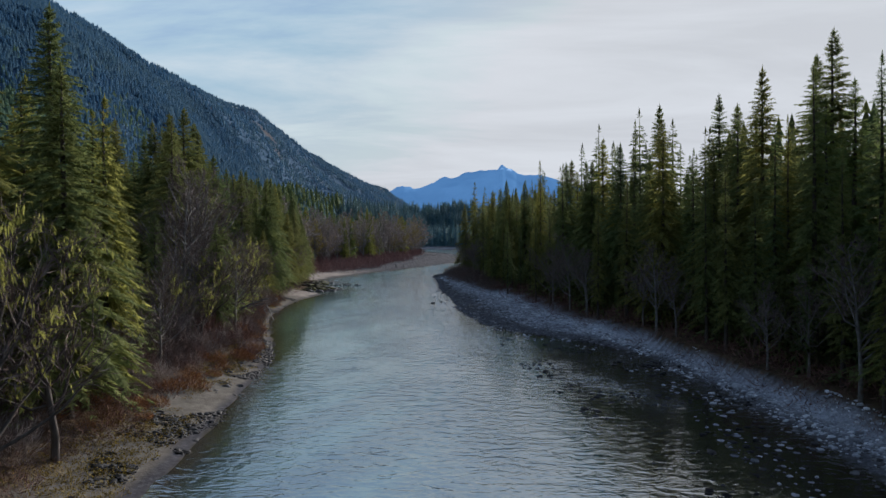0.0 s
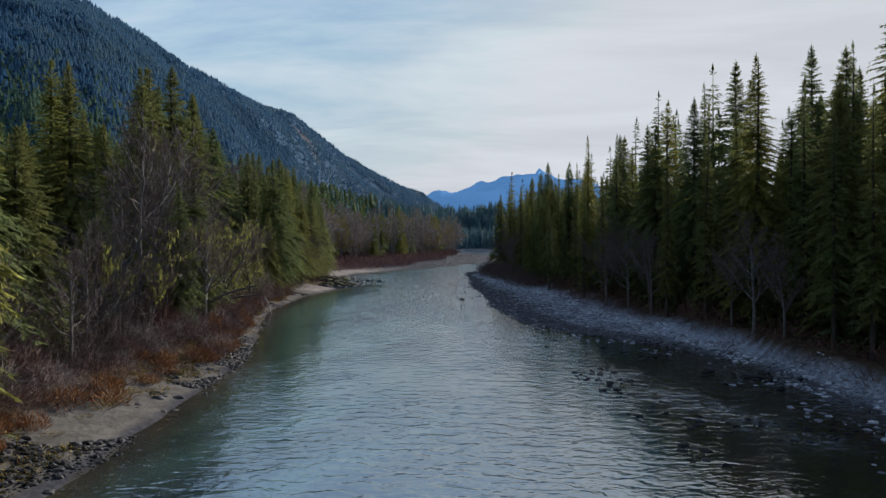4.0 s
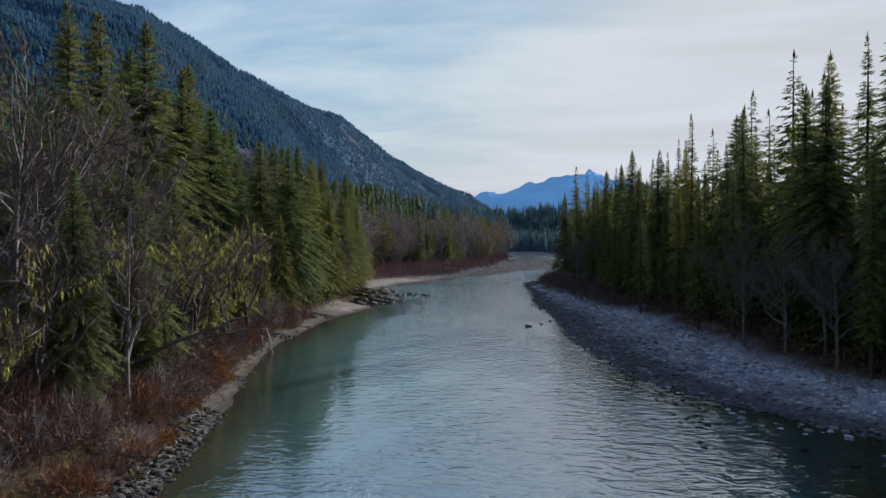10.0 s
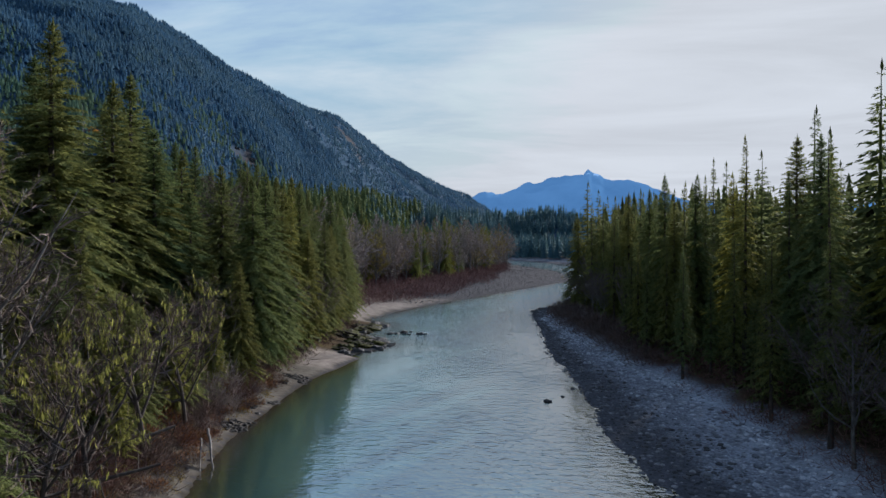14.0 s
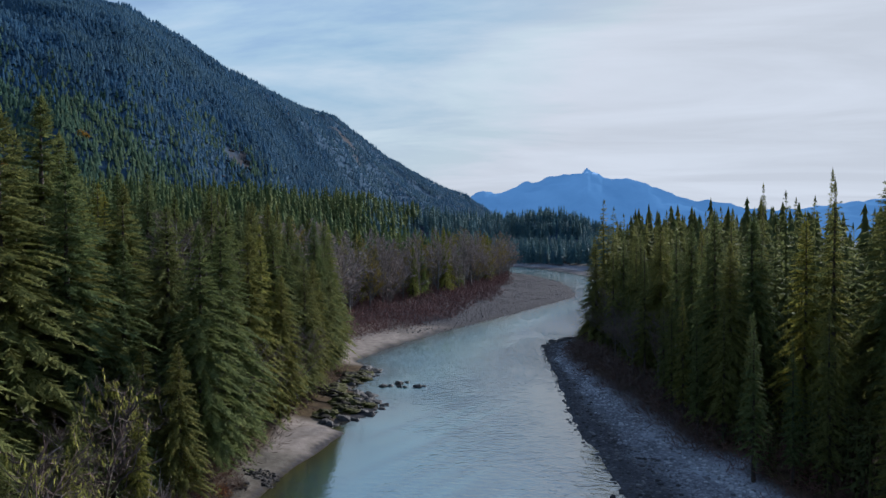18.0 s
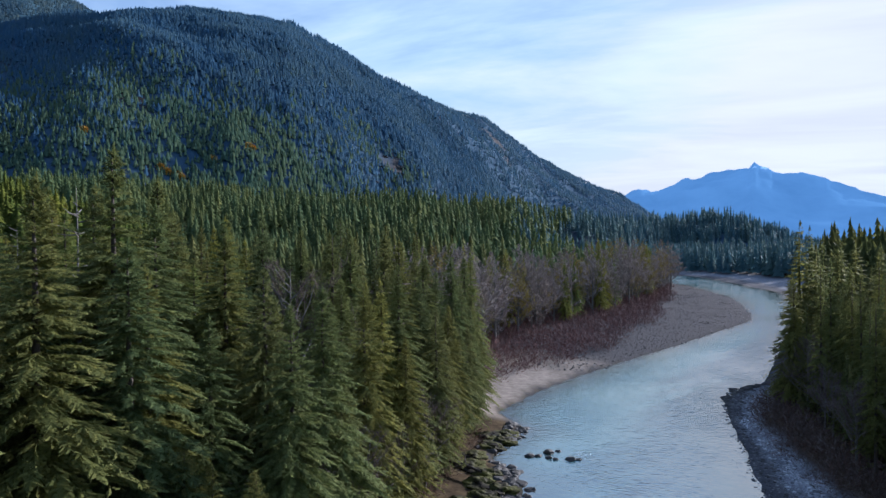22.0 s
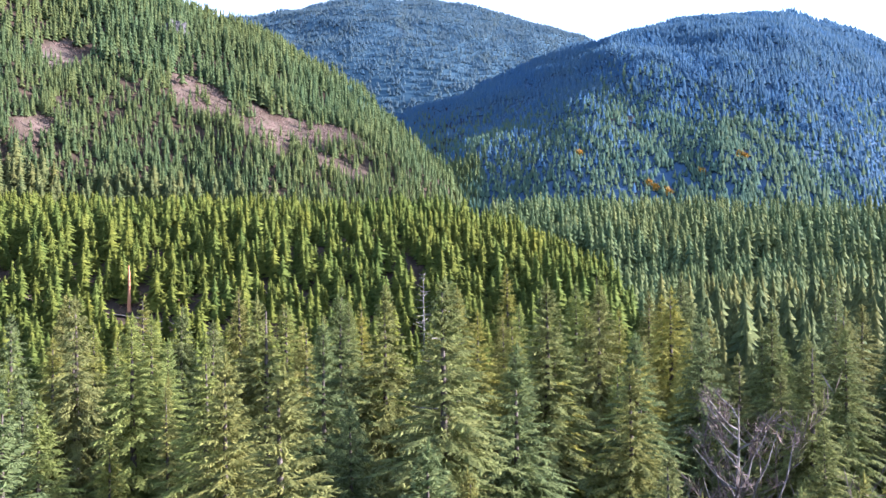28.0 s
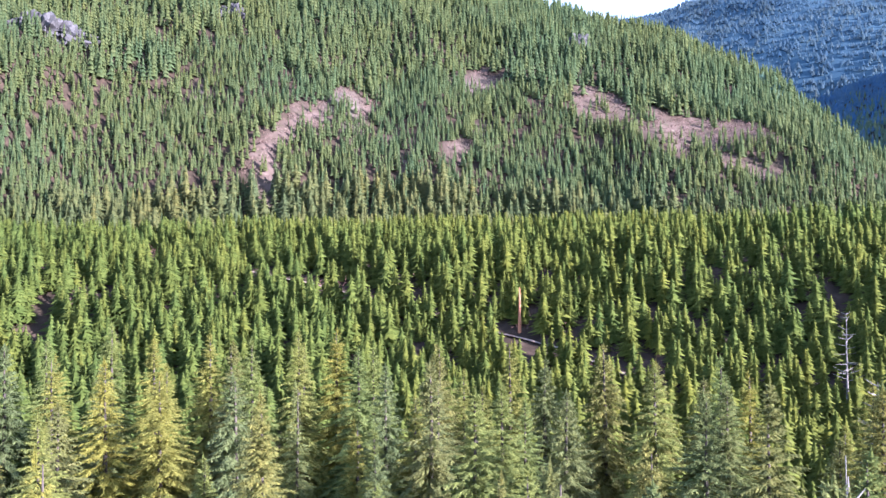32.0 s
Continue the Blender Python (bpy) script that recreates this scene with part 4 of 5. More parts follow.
RIGHT_CONIFERS = [(36, 138, 34), (46, 155, 45), (57, 150, 46), (63, 146, 41), (59, 114, 45), (26, 162, 33), (43, 164, 43), (30, 230, 38), (33, 192, 37), (28, 170, 34), (14, 243, 31),
                  (52, 128, 40), (48, 118, 38), (46, 104, 41), (52, 96, 44), (22, 208, 33), (8, 262, 31), (5, 276, 29)]
for rows, kinds in ((LEFT_CONIFERS, SPRUCES), (LEFT_CONIFERS_BEHIND, SPRUCES + CEDARS), (RIGHT_CONIFERS, SPRUCES + THIN)):
    for x, y, top in rows:
        taken.append((x, y))
        plant(kinds, x, y, top - 2.0, 0.86 if x > 0 else 1.0)
for x, y, top, kinds in ((-27.5, 50, 15, MAPLES), (-29, 45, 18, MAPLES), (-31.5, 53, 17, MAPLES), (-26.5, 42, 14, MAPLES), (-34, 84, 14, ALDERS), (-36, 92, 15, ALDERS), (-35, 88, 12, MAPLES), (-37.5, 126, 15, MAPLES), (-40, 137, 16, MAPLES), (-41.5, 147, 15, MAPLES), (-36, 119, 13, MAPLES), (-31, 65, 30, LICHENED), (-33, 61, 22, LICHENED), (-51, 204, 31, LICHENED), (-38, 101, 27, ALDERS), (-40.5, 112, 26, ALDERS), (-39, 107, 24, ALDERS), (-36.5, 95, 19, ALDERS), (-42, 119, 27, ALDERS), (-65, 205, 33, ALDERS), (-46, 128, 23, ALDERS)):
    taken.append((x, y))
    plant(kinds, x, y, top - 2.0, 0.85 if kinds is ALDERS else 1.0)

# left bank: a fringe of bare maples and alders, then tall conifers
y = 44.0
while y < 262:
    x = float(LEFT_WOOD(y)) - rnd.uniform(0.5, 4.5)
    if free(x, y, 3.0):
        q = rnd.random()
        if y < 96:
            kinds, hh = (ALDERS, rnd.uniform(6, 10)) if q < 0.45 else (MAPLES, rnd.uniform(6, 10)) if q < 0.6 else (SPRUCES + CEDARS, rnd.uniform(11, 22))
            x -= 3 if q < 0.6 else 6
        elif y < 172:
            kinds, hh = (MAPLES, rnd.uniform(9, 15)) if q < 0.32 else (ALDERS, rnd.uniform(9, 18)) if q < 0.48 else (LICHENED, rnd.uniform(9, 16)) if q < 0.6 else (CEDARS, rnd.uniform(8, 18)) if q < 0.85 else (SPRUCES, rnd.uniform(10, 20))
        else:
            kinds, hh = (CEDARS, rnd.uniform(17, 27)) if rnd.random() < 0.72 else (ALDERS, rnd.uniform(9, 15))
        plant(kinds, x, y, hh)
    y += rnd.uniform(2.8, 4.4)
for n in range(64):
    y = rnd.uniform(62, 172)
    x = float(LEFT_WOOD(y)) - rnd.uniform(3, 12)
    if free(x, y, 2.4):
        plant(*((CEDARS, x, y, rnd.uniform(11, 22)) if rnd.random() < 0.8 else (ALDERS, x, y, rnd.uniform(8, 15))), 0.95)
spots = scatter(11, -152, -30, 34, 300, 7.9, lambda x, y: (x < LEFT_WOOD(y) - np.where(y < 100, 9, 5)) & (x > np.where(y < 58, -64, np.where(y > 262, -92, -152))) & ~on_terrace(x, y))
for x, y in spots:
    x, y = float(x), float(y)
    if not free(x, y, 5.8):
        continue
    back = LEFT_WOOD(y) - x
    q = rnd.random()
    near = back < 24 and y > 60
    if y > 165:
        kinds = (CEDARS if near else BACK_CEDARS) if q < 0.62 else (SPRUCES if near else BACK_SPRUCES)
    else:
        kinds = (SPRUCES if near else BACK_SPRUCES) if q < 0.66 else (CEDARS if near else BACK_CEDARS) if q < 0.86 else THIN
    plant(kinds, x, y, rnd.uniform(26, 33) if back < 14 else rnd.uniform(29, 39) if q > 0.12 else rnd.uniform(16, 24), 1.0 if near else 1.12)

# right bank: a dark wall of spruce with a few bare alders before it
y = 40.0
while y < 300:
    for row, (off, gap) in enumerate(((2.5, 3.4), (8, 4.2), (15, 5.0))):
        x = float(RIGHT_WOOD(y)) + off + rnd.uniform(-1.6, 1.8) + (0 if y < 205 else min((y - 205) / 8, 5.5))
        yy = y + rnd.uniform(-1.8, 1.8)
        if not free(x, yy, gap):
            continue
        q = rnd.random()
        if row == 0:
            kinds, hh = (ALDERS, rnd.uniform(9, 15)) if q < 0.36 else (THIN, rnd.uniform(15, 26))
        else:
            kinds = (SPRUCES if row == 1 else BACK_SPRUCES) if q < 0.5 else THIN
            hh = rnd.uniform(27, 35) if yy < 200 else rnd.uniform(24, 31)
        plant(kinds, x, yy, hh, 1.0 if kinds is ALDERS else 0.9)
    y += 5.2

# grey cottonwoods and a few conifers behind the gravel bar
y = 268.0
while y < 690:
    for off in (3, 9, 16, 24):
        x = float(LEFT_WOOD(y)) - off + rnd.uniform(-3, 3)
        yy = y + rnd.uniform(-3, 3)
        if free(x, yy, 4.5):
            q = rnd.random()
            if q < 0.64:
                plant(GREYWOOD[:2] if rnd.random() < 0.72 else GREYWOOD[2:], x, yy, rnd.uniform(18, 33), 0.95)
            else:
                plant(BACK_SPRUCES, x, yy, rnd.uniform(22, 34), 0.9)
    y += 7.4

# the wider woods
def wood(name, label, seed, spots, templates, material, h0, h1, category="forest", soft=0.8):
    """Many trees as one stand: spots (n, 2); heights between h0 and h1; soft: how far their shading leans to the sky."""
    r = np.random.RandomState(seed)
    n = len(spots)
    z = land(spots[:, 0], spots[:, 1]) - 0.3
    places = np.concatenate([spots, z[:, None]], 1)
    hh = h0 + (h1 - h0) * r.uniform(0, 1, n) ** 1.1
    hh = hh * (1 + 0.2 * wobble(spots[:, 0], spots[:, 1], 38, seed + 5)) * np.where(r.uniform(0, 1, n) < 0.12, 0.6, 1.0)
    kind = r.randint(0, len(templates), n)
    tint = np.clip(0.45 + 0.3 * wobble(spots[:, 0], spots[:, 1], 60, seed) + r.normal(0, 0.17, n), 0, 1)
    vs, fs, ts, ns, at = [], [], [], [], 0
    for k, t in enumerate(templates):
        pick = kind == k
        if not pick.any():
            continue
        v, f = strew(t, places[pick], r.uniform(0, 6.283, pick.sum()), hh[pick] * r.uniform(0.85, 1.2, pick.sum()), hh[pick])
        off = v.reshape(-1, len(t[0]), 3) - places[pick][:, None]
        off[..., 2] = 0
        ns.append((unit(off) + np.array([0, 0, soft])).reshape(-1, 3))
        vs.append(v)
        fs.append(f + at)
        ts.append(np.repeat(tint[pick], len(t[0])))
        at += len(v)
    me = mesh_of(name, np.concatenate(vs), np.concatenate(fs), material, True, tint=np.concatenate(ts))
    ob = new(name, set_normals(me, unit(np.concatenate(ns))))
    return tagged(ob, label, category, kind="stuff")


def scaled_tree(seed, branches, stations, fat, reach=4.4, first=0.1, blunt=0.8, hang=0.0):
    crown = conifer_crown(seed, branches, 30.0, reach, first, stations, hang, fat, blunt)
    v, f = merge([crown, trunk_tube(30.0, 0.3, seed, sides=4, top=0.985)])
    return v / 30.0, f


def star_tree(seed, tiers, points, wide=0.17, foot=0.04, blunt=0.9, rag=0.3, drop=0.4, steep=0.6, notch=0.55):
    """A conifer of unit height seen from afar: tiers of boughs, each a drooping star round the trunk; triangles."""
    r = np.random.RandomState(seed)
    verts, faces, at = [], [], 0
    for n in range(tiers):
        u = n / tiers
        reach = (wide * (1 - u) ** blunt + 0.01) * r.uniform(0.9, 1.1)
        z0 = foot + (0.96 - foot) * u
        z1 = min(z0 + drop * reach + steep / tiers, 1.0)
        a = np.arange(2 * points) * 3.1416 / points + r.uniform(0, 6.283)
        a = a + r.uniform(-0.2, 0.2, 2 * points) * 3 / points
        out = reach * np.where(np.arange(2 * points) % 2, notch, 1.0) * r.uniform(1 - rag, 1 + rag * 0.5, 2 * points)
        z = z0 + np.where(np.arange(2 * points) % 2, 0.25 * (z1 - z0), 0) + r.uniform(-0.015, 0.015, 2 * points)
        verts.append(np.concatenate([[[0, 0, z1]], np.stack([np.cos(a) * out, np.sin(a) * out, z], 1)]))
        k = np.arange(2 * points)
        faces.append(np.stack([np.full(2 * points, at), at + 1 + k, at + 1 + (k + 1) % (2 * points)], 1))
        at += 2 * points + 1
    return np.concatenate(verts), np.concatenate(faces)


MID = [star_tree(100 + n, 18, 6, 0.17 + 0.012 * n, 0.06, steep=1.3, rag=0.5, notch=0.42) for n in range(5)]
LOW = [star_tree(120 + n, 8, 5, 0.16 + 0.022 * n, steep=1.0, rag=0.5, blunt=0.75 + 0.05 * n) for n in range(6)]
FIR = [star_tree(140 + n, 16, 6, 0.235 + 0.018 * n, blunt=0.9, steep=0.9, rag=0.6, drop=0.3, notch=0.26) for n in range(7)]
TINY = [star_tree(160 + n, 6, 4, 0.185, steep=1.1, notch=0.55, rag=0.4) for n in range(6)]
SPECK = [star_tree(180 + n, 2, 3, 0.265, steep=1.3, notch=0.7) for n in range(5)]


def scatter_polar(seed, a0, a1, d0, d1, gap, keep):
    """Spots in a sector round the hub, at an even spacing over the ground."""
    r = np.random.RandomState(seed)
    n = int((d1 * d1 - d0 * d0) * radians(a1 - a0) / 2 / gap ** 2)
    d = np.sqrt(r.uniform(d0 * d0, d1 * d1, n))
    a = np.radians(r.uniform(a0, a1, n))
    x, y = HUB[0] + d * np.sin(a), HUB[1] + d * np.cos(a)
    ok = keep(x, y)
    return np.stack([x[ok], y[ok]], 1)


def left_of_river(x, y, off=0.0):
    return x < LEFT_WOOD(y) - off


wood("forest_left_bank", "dense tall conifer forest behind the river bank", 1,
     scatter(1, -190, -60, 0, 420, 6.2, lambda x, y: left_of_river(x, y, 24) & ~on_terrace(x, y) & ((x < -151) | (y > 300) | (y < 60) & (x < -64) | (y > 262) & (x < -91))), MID, FOREST, 24, 36)
wood("forest_downstream", "conifer forest on both banks down the river", 14,
     scatter(14, -150, 150, -260, 60, 7.0, lambda x, y: (x < LEFT_WOOD(y) - 5) & ((y < 0) | (y < 32) & (x > -62)) | (x > RIGHT_WOOD(y) + 3) & (y < 38)), LOW, FOREST, 24, 36)
wood("forest_valley_floor", "conifer forest on the flat valley floor", 2,
     scatter(2, -700, 0, 260, 1000, 8.8, lambda x, y: left_of_river(x, y, 30) & (polar(x, y)[0] > -55) & ~(on_terrace(x, y) & (polar(x, y)[1] < 540)) & ~((x > -190) & (y < 420)) & (polar(x, y)[1] < 880)), LOW, VALLEYWOOD, 20, 33)
wood("forest_right_bank", "dense dark conifer forest across the river", 3,
     scatter(3, 0, 150, 30, 560, 7.0, lambda x, y: (x > RIGHT_WOOD(y) + np.where(y < 300, 19, 2)) & (x < RIGHT_WOOD(y) + 75) & ((x > RIGHT_WOOD(y) + 40) | (y > 330))), MID, FOREST, 25, 37)
wood("forest_right_edge", "dark ragged spruce behind the edge of the right bank", 17,
     scatter(3, 0, 150, 30, 330, 7.0, lambda x, y: (x > RIGHT_WOOD(y) + np.where(y < 300, 19, 2)) & (x <= RIGHT_WOOD(y) + 40)), [scaled_tree(410 + n, 84, 3, 1.15, 4.4 + 0.3 * n, 0.12, 0.85) for n in range(5)], FOREST, 25, 37)
wood("young_plantation", "young green fir plantation on a slope", 4,
     scatter_polar(4, -128, -36, 128, 345, 3.5, lambda x, y: on_terrace(x, y) & (track_gap(x, y) > 3.6) & (np.hypot(x + 228, y - 34) > 9) & (np.hypot((x + 241) * 0.4, y - 175.8) > 5.5)), FIR, YOUNG, 7.5, 15)
wood("plateau_forest", "tall conifers on the plateau behind the plantation", 9,
     scatter_polar(9, -128, -48, 345, 560, 6.5, lambda x, y: on_terrace(x, y)), FIR, FOREST, 14, 26)
def high_slope(x, y):
    """The old dense forest stands above the replanted lower slope."""
    return polar(x, y)[1] + 40 * wobble(x, y, 70, 79) + 25 * wobble(x, y, 22, 80) > 700


wood("near_hill_forest", "dense old conifer forest high on a steep hillside", 5,
     scatter_polar(5, -128, -55.5, 520, 1000, 5.4, lambda x, y: high_slope(x, y) & ((bare(0, x, y) < 0.5) | (wobble(x, y, 1.7, 72) > 0.75))), TINY, HILLWOOD, 14, 25, soft=1.0)
wood("lower_hill_forest", "patchy young conifers on the lower hillside", 15,
     scatter_polar(15, -128, -55.5, 500, 800, 3.7, lambda x, y: ~high_slope(x, y) & ((bare(0, x, y) < 0.4) | (wobble(x, y, 1.7, 72) > 0.6))), TINY, HILLWOOD, 8, 17, soft=1.0)
CONE = [star_tree(190 + n, 1, 3, 0.27, steep=1.0, notch=0.8) for n in range(4)]


def in_lower_belt(x, y):
    """Greener trees low on the mountain, thinning out into the haze-blue painted ones above."""
    far = polar(x, y)[1] + 170 * wobble(x, y, 190, 77)
    return wobble(x, y, 1.1, 78) * 0.5 + 0.5 > step(900, 1400, far)


wood("mountain_forest", "forest tinted haze blue covering a long mountain side", 6,
     scatter_polar(6, -66, -12, 900, 1850, 4.5, lambda x, y: left_of_river(x, y, 20) & (bare(0, x, y) < 0.7) & ~in_lower_belt(x, y)), SPECK, HAZYFARWOOD, 7, 15, soft=1.8)
wood("mountain_foot_forest", "green conifer forest along the foot of the mountain", 13,
     scatter_polar(13, -66, -12, 820, 1500, 4.7, lambda x, y: left_of_river(x, y, 20) & (bare(0, x, y) < 0.7) & in_lower_belt(x, y)), SPECK, LOWERWOOD, 7, 15, soft=1.8)
wood("far_mountain_forest", "distant forest tinted haze blue along the mountain's end", 16,
     scatter_polar(16, -45, 2, 1500, 3600, 8.5, lambda x, y: ((y > 900) | left_of_river(x, y, 20)) & (bare(0, x, y) < 0.9)), CONE, HAZYFARWOOD, 8, 16, soft=2.0)
wood("back_mountain_forest", "thin forest tinted haze blue on the mountain behind", 7,
     scatter_polar(7, -110, -36, 1700, 3300, 10.5, lambda x, y: wobble(x, y, 300, 51) > -0.9), CONE, HAZYBACKWOOD, 9, 18, soft=2.0)
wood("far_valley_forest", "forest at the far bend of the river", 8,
     scatter_polar(8, -14, 22, 560, 1350, 9, lambda x, y: ((y > 862) | (x > RIGHT_WOOD(y) + 2) | left_of_river(x, y)) & (y > 560)), TINY, HAZYBENDWOOD, 18, 30)


# ---- undergrowth, stones and drift ----
BUSHES = []
for n in range(3):
    BUSHES.append(tagged(new("bush", mesh_of("bush", *bush_twigs(300 + n, 620, 2.4, 2.8, 0.008), REDBUSH)), "leafless red-brown willow bush on the bank", "bush", "bank bushes"))
for n in range(3):
    BUSHES.append(tagged(new("bush", mesh_of("bush", *bush_twigs(310 + n, 620, 2.8, 2.8, 0.008), TWIG)), "leafless grey thicket bush on the bank", "bush", "bank bushes"))
for n in range(2):
    BUSHES.append(tagged(new("bush", mesh_of("bush", *bush_twigs(314 + n, 520, 3.2, 2.6, 0.008), PALETWIG)), "pale leafless shrub with upright stems on the bank", "bush", "bank bushes"))
for n in range(2):
    BUSHES.append(tagged(new("bush", mesh_of("bush", *bush_twigs(317 + n, 420, 1.5, 2.2, 0.05), RUST)), "low rusty-leaved bush on the bank", "bush", "bank bushes"))
TUFTS = [tagged(new("grass_tuft", mesh_of("grass_tuft", *bush_twigs(320 + n, 150, 0.8, 1.4, 0.05, 0.35), DRYGRASS)), "dry golden grass tuft on the sand", "grass", "grass tufts", "stuff") for n in range(2)]


def ground_z(x, y):
    return float(land(np.array([x]), np.array([y]))[0])


def set_down(proto, x, y, size, sink=0.1, tall=1.0):
    o = copy_thing(proto, Matrix.LocRotScale((x, y, ground_z(x, y) - sink), Euler((0, 0, rnd.uniform(0, 6.283))), None))
    o.scale = (size, size, size * tall)
    return o


y = 46.0
while y < 178:
    deep = 5 if y < 105 else 3
    for k in range(deep):
        x = float(LEFT_WOOD(y)) - (1.2 if y < 92 else -1.0) - k * 2.3 + rnd.uniform(-0.9, 0.9)
        o = rnd.choice(BUSHES)
        set_down(o, x, y + rnd.uniform(-1, 1), rnd.uniform(0.6, 1.1) * (0.8 if k == 0 else 1.0 + 0.2 * k), 0.1, rnd.uniform(0.9, 1.6))
    if rnd.random() < 0.75:
        set_down(rnd.choice(TUFTS), float(LEFT_WOOD(y)) + rnd.uniform(1.0, 3.0), y, rnd.uniform(0.5, 1.2), 0.03, rnd.uniform(0.5, 1.0))
    y += 2.2


y = 62.0
while y < 172:
    set_down(rnd.choice(BUSHES[-2:]), float(LEFT_WOOD(y)) + rnd.uniform(-0.4, 2.0), y, rnd.uniform(0.55, 1.0), 0.08, rnd.uniform(0.8, 1.5))
    y += rnd.uniform(1.6, 5.0)


def thicket(name, label, seed, spots, templates, material, s0, s1):
    r = np.random.RandomState(seed)
    z = land(spots[:, 0], spots[:, 1]) - 0.15
    places = np.concatenate([spots, z[:, None]], 1)
    kind = r.randint(0, len(templates), len(spots))
    pieces = []
    for k, t in enumerate(templates):
        pick = kind == k
        if pick.any():
            s = r.uniform(s0, s1, pick.sum())
            pieces.append(strew(t, places[pick], r.uniform(0, 6.283, pick.sum()), s, s * r.uniform(0.7, 1.2, pick.sum())))
    return tagged(new(name, mesh_of(name, *merge(pieces), material)), label, "bushes", kind="stuff")


SPRIGS = [bush_twigs(330 + n, 110, 2.4, 3.0, 0.02) for n in range(4)]
LIGHT_SPRIGS = [bush_twigs(350 + n, 55, 2.4, 3.0, 0.036) for n in range(4)]
thicket("right_bank_thicket", "dark bare brush along the forest edge", 1,
        scatter(21, -8, 48, 40, 330, 2.5, lambda x, y: (x > RIGHT_WOOD(y) - 0.6) & (x < RIGHT_WOOD(y) + 9)), SPRIGS, REDBUSH, 0.6, 1.6)
thicket("right_tip_brush", "tall grey-brown bare brush where the forest ends", 9,
        scatter(33, -12, 24, 196, 330, 1.9, lambda x, y: (x > RIGHT_WOOD(y) - 0.4) & (x < RIGHT_WOOD(y) + 7)), SPRIGS, TWIG, 0.8, 1.9)
thicket("left_bank_thicket", "reddish brush under the trees of the bank", 2,
        scatter(22, -75, -30, 40, 270, 2.4, lambda x, y: (x < LEFT_WOOD(y) + 0.6) & (x > LEFT_WOOD(y) - 14)), SPRIGS, TWIG, 0.6, 1.5)
for name, tone, seed in (("red_bar_thicket", WILLOW, 23), ("grey_bar_thicket", TWIG, 27)):
    thicket(name, "red-brown willow brush on the gravel bar" if tone is WILLOW else "grey bare brush on the gravel bar", seed,
            scatter(seed, -110, 10, 262, 700, 3.1 if tone is WILLOW else 5.0, lambda x, y: (x < LEFT_WATER(y) - np.interp(y, [262, 300, 330, 370, 410, 470, 560, 650], [9, 15, 12, 20, 30, 41, 38, 19]) + 4 * wobble(x, y, 14, 61)) & (x > LEFT_WOOD(y) - 24)), LIGHT_SPRIGS, tone, *((0.9, 2.2) if tone is WILLOW else (0.4, 0.9)))
thicket("clearing_thicket", "greyish pink brush in hillside clearings", 4,
        scatter_polar(24, -118, -56, 530, 960, 3.3, lambda x, y: bare(0, x, y) > 0.2), [bush_twigs(336 + n, 26, 2.4, 3.0, 0.1) for n in range(3)], CLEARTWIG, 0.8, 2.1)
thicket("plantation_thicket", "reddish brush between the young firs", 5,
        scatter_polar(25, -128, -38, 140, 330, 13, lambda x, y: on_terrace(x, y)), LIGHT_SPRIGS, REDBUSH, 0.8, 1.8)
thicket("frosted_grass_edge", "frosted pale grass where the gravel meets the forest", 6,
        scatter(26, -8, 40, 44, 290, 1.3, lambda x, y: (abs(x - RIGHT_WOOD(y) + 1.2) < 1.3) & (wobble(x, y, 9, 62) > -0.2)), [bush_twigs(340, 40, 0.6, 1.2, 0.08, 0.35)], FROSTED, 0.5, 1.1)

# young conifers fill the forest edge down to the ground
SAPLINGS = [scaled_tree(400 + n, 44, 3, 1.1, 6.0, 0.04, 0.8, 0.1) for n in range(5)]
wood("right_bank_saplings", "young dark spruce along the forest edge", 11,
     scatter(31, -8, 60, 40, 330, 3.1, lambda x, y: (x > RIGHT_WOOD(y) + np.where(y < 205, 2.5, 7)) & (x < RIGHT_WOOD(y) + 15)), SAPLINGS, FOREST, 4, 13)
wood("left_bank_saplings", "young conifers under the trees of the bank", 12,
     scatter(32, -80, -30, 40, 270, 3.6, lambda x, y: (x < LEFT_WOOD(y) - np.where(y < 100, 5, np.where(y > 172, 0.5, 3))) & (x > LEFT_WOOD(y) - 22)), SAPLINGS, FOREST, 4, 14)


def rock_mesh(name, seed, material, detail=2, squash=0.65, crag=0.0):
    bm = bmesh.new()
    bmesh.ops.create_icosphere(bm, subdivisions=detail, radius=1.0)
    off = Vector((seed * 3.7, seed * 1.3, seed * 2.1))
    for v in bm.verts:
        n = noise.noise(v.co * 1.1 + off) * 0.38 + noise.noise(v.co * 2.7 + off) * 0.16
        if crag:
            n += (round((noise.noise(v.co * 2.2 - off) + noise.noise(v.co * 5.0 + off) * 0.5) * 4) / 4) * crag * 0.55
        v.co = v.co * (1 + n)
        v.co.z *= squash
    me = bpy.data.meshes.new(name)
    bm.to_mesh(me)
    bm.free()
    for p in me.polygons:
        p.use_smooth = False
    me.materials.append(material)
    return me


thicket("golden_shore_moss", "golden brown moss in low mats on the shore", 7,
        scatter(29, -46, -16, 42, 175, 0.55, lambda x, y: (x < LEFT_WATER(y) - 1.6 + wobble(x, y, 5, 80)) & (x > LEFT_WATER(y) - np.where(y < 66, 9.5, 6.5)) & (wobble(x, y, 6, 81) + 0.5 * wobble(x, y, 2, 82) > np.where(y < 66, -0.3, -0.05))), [bush_twigs(360 + n, 56, 0.5, 0.95, 0.14, 0.9) for n in range(4)], SHOREMOSS, 0.5, 1.2)
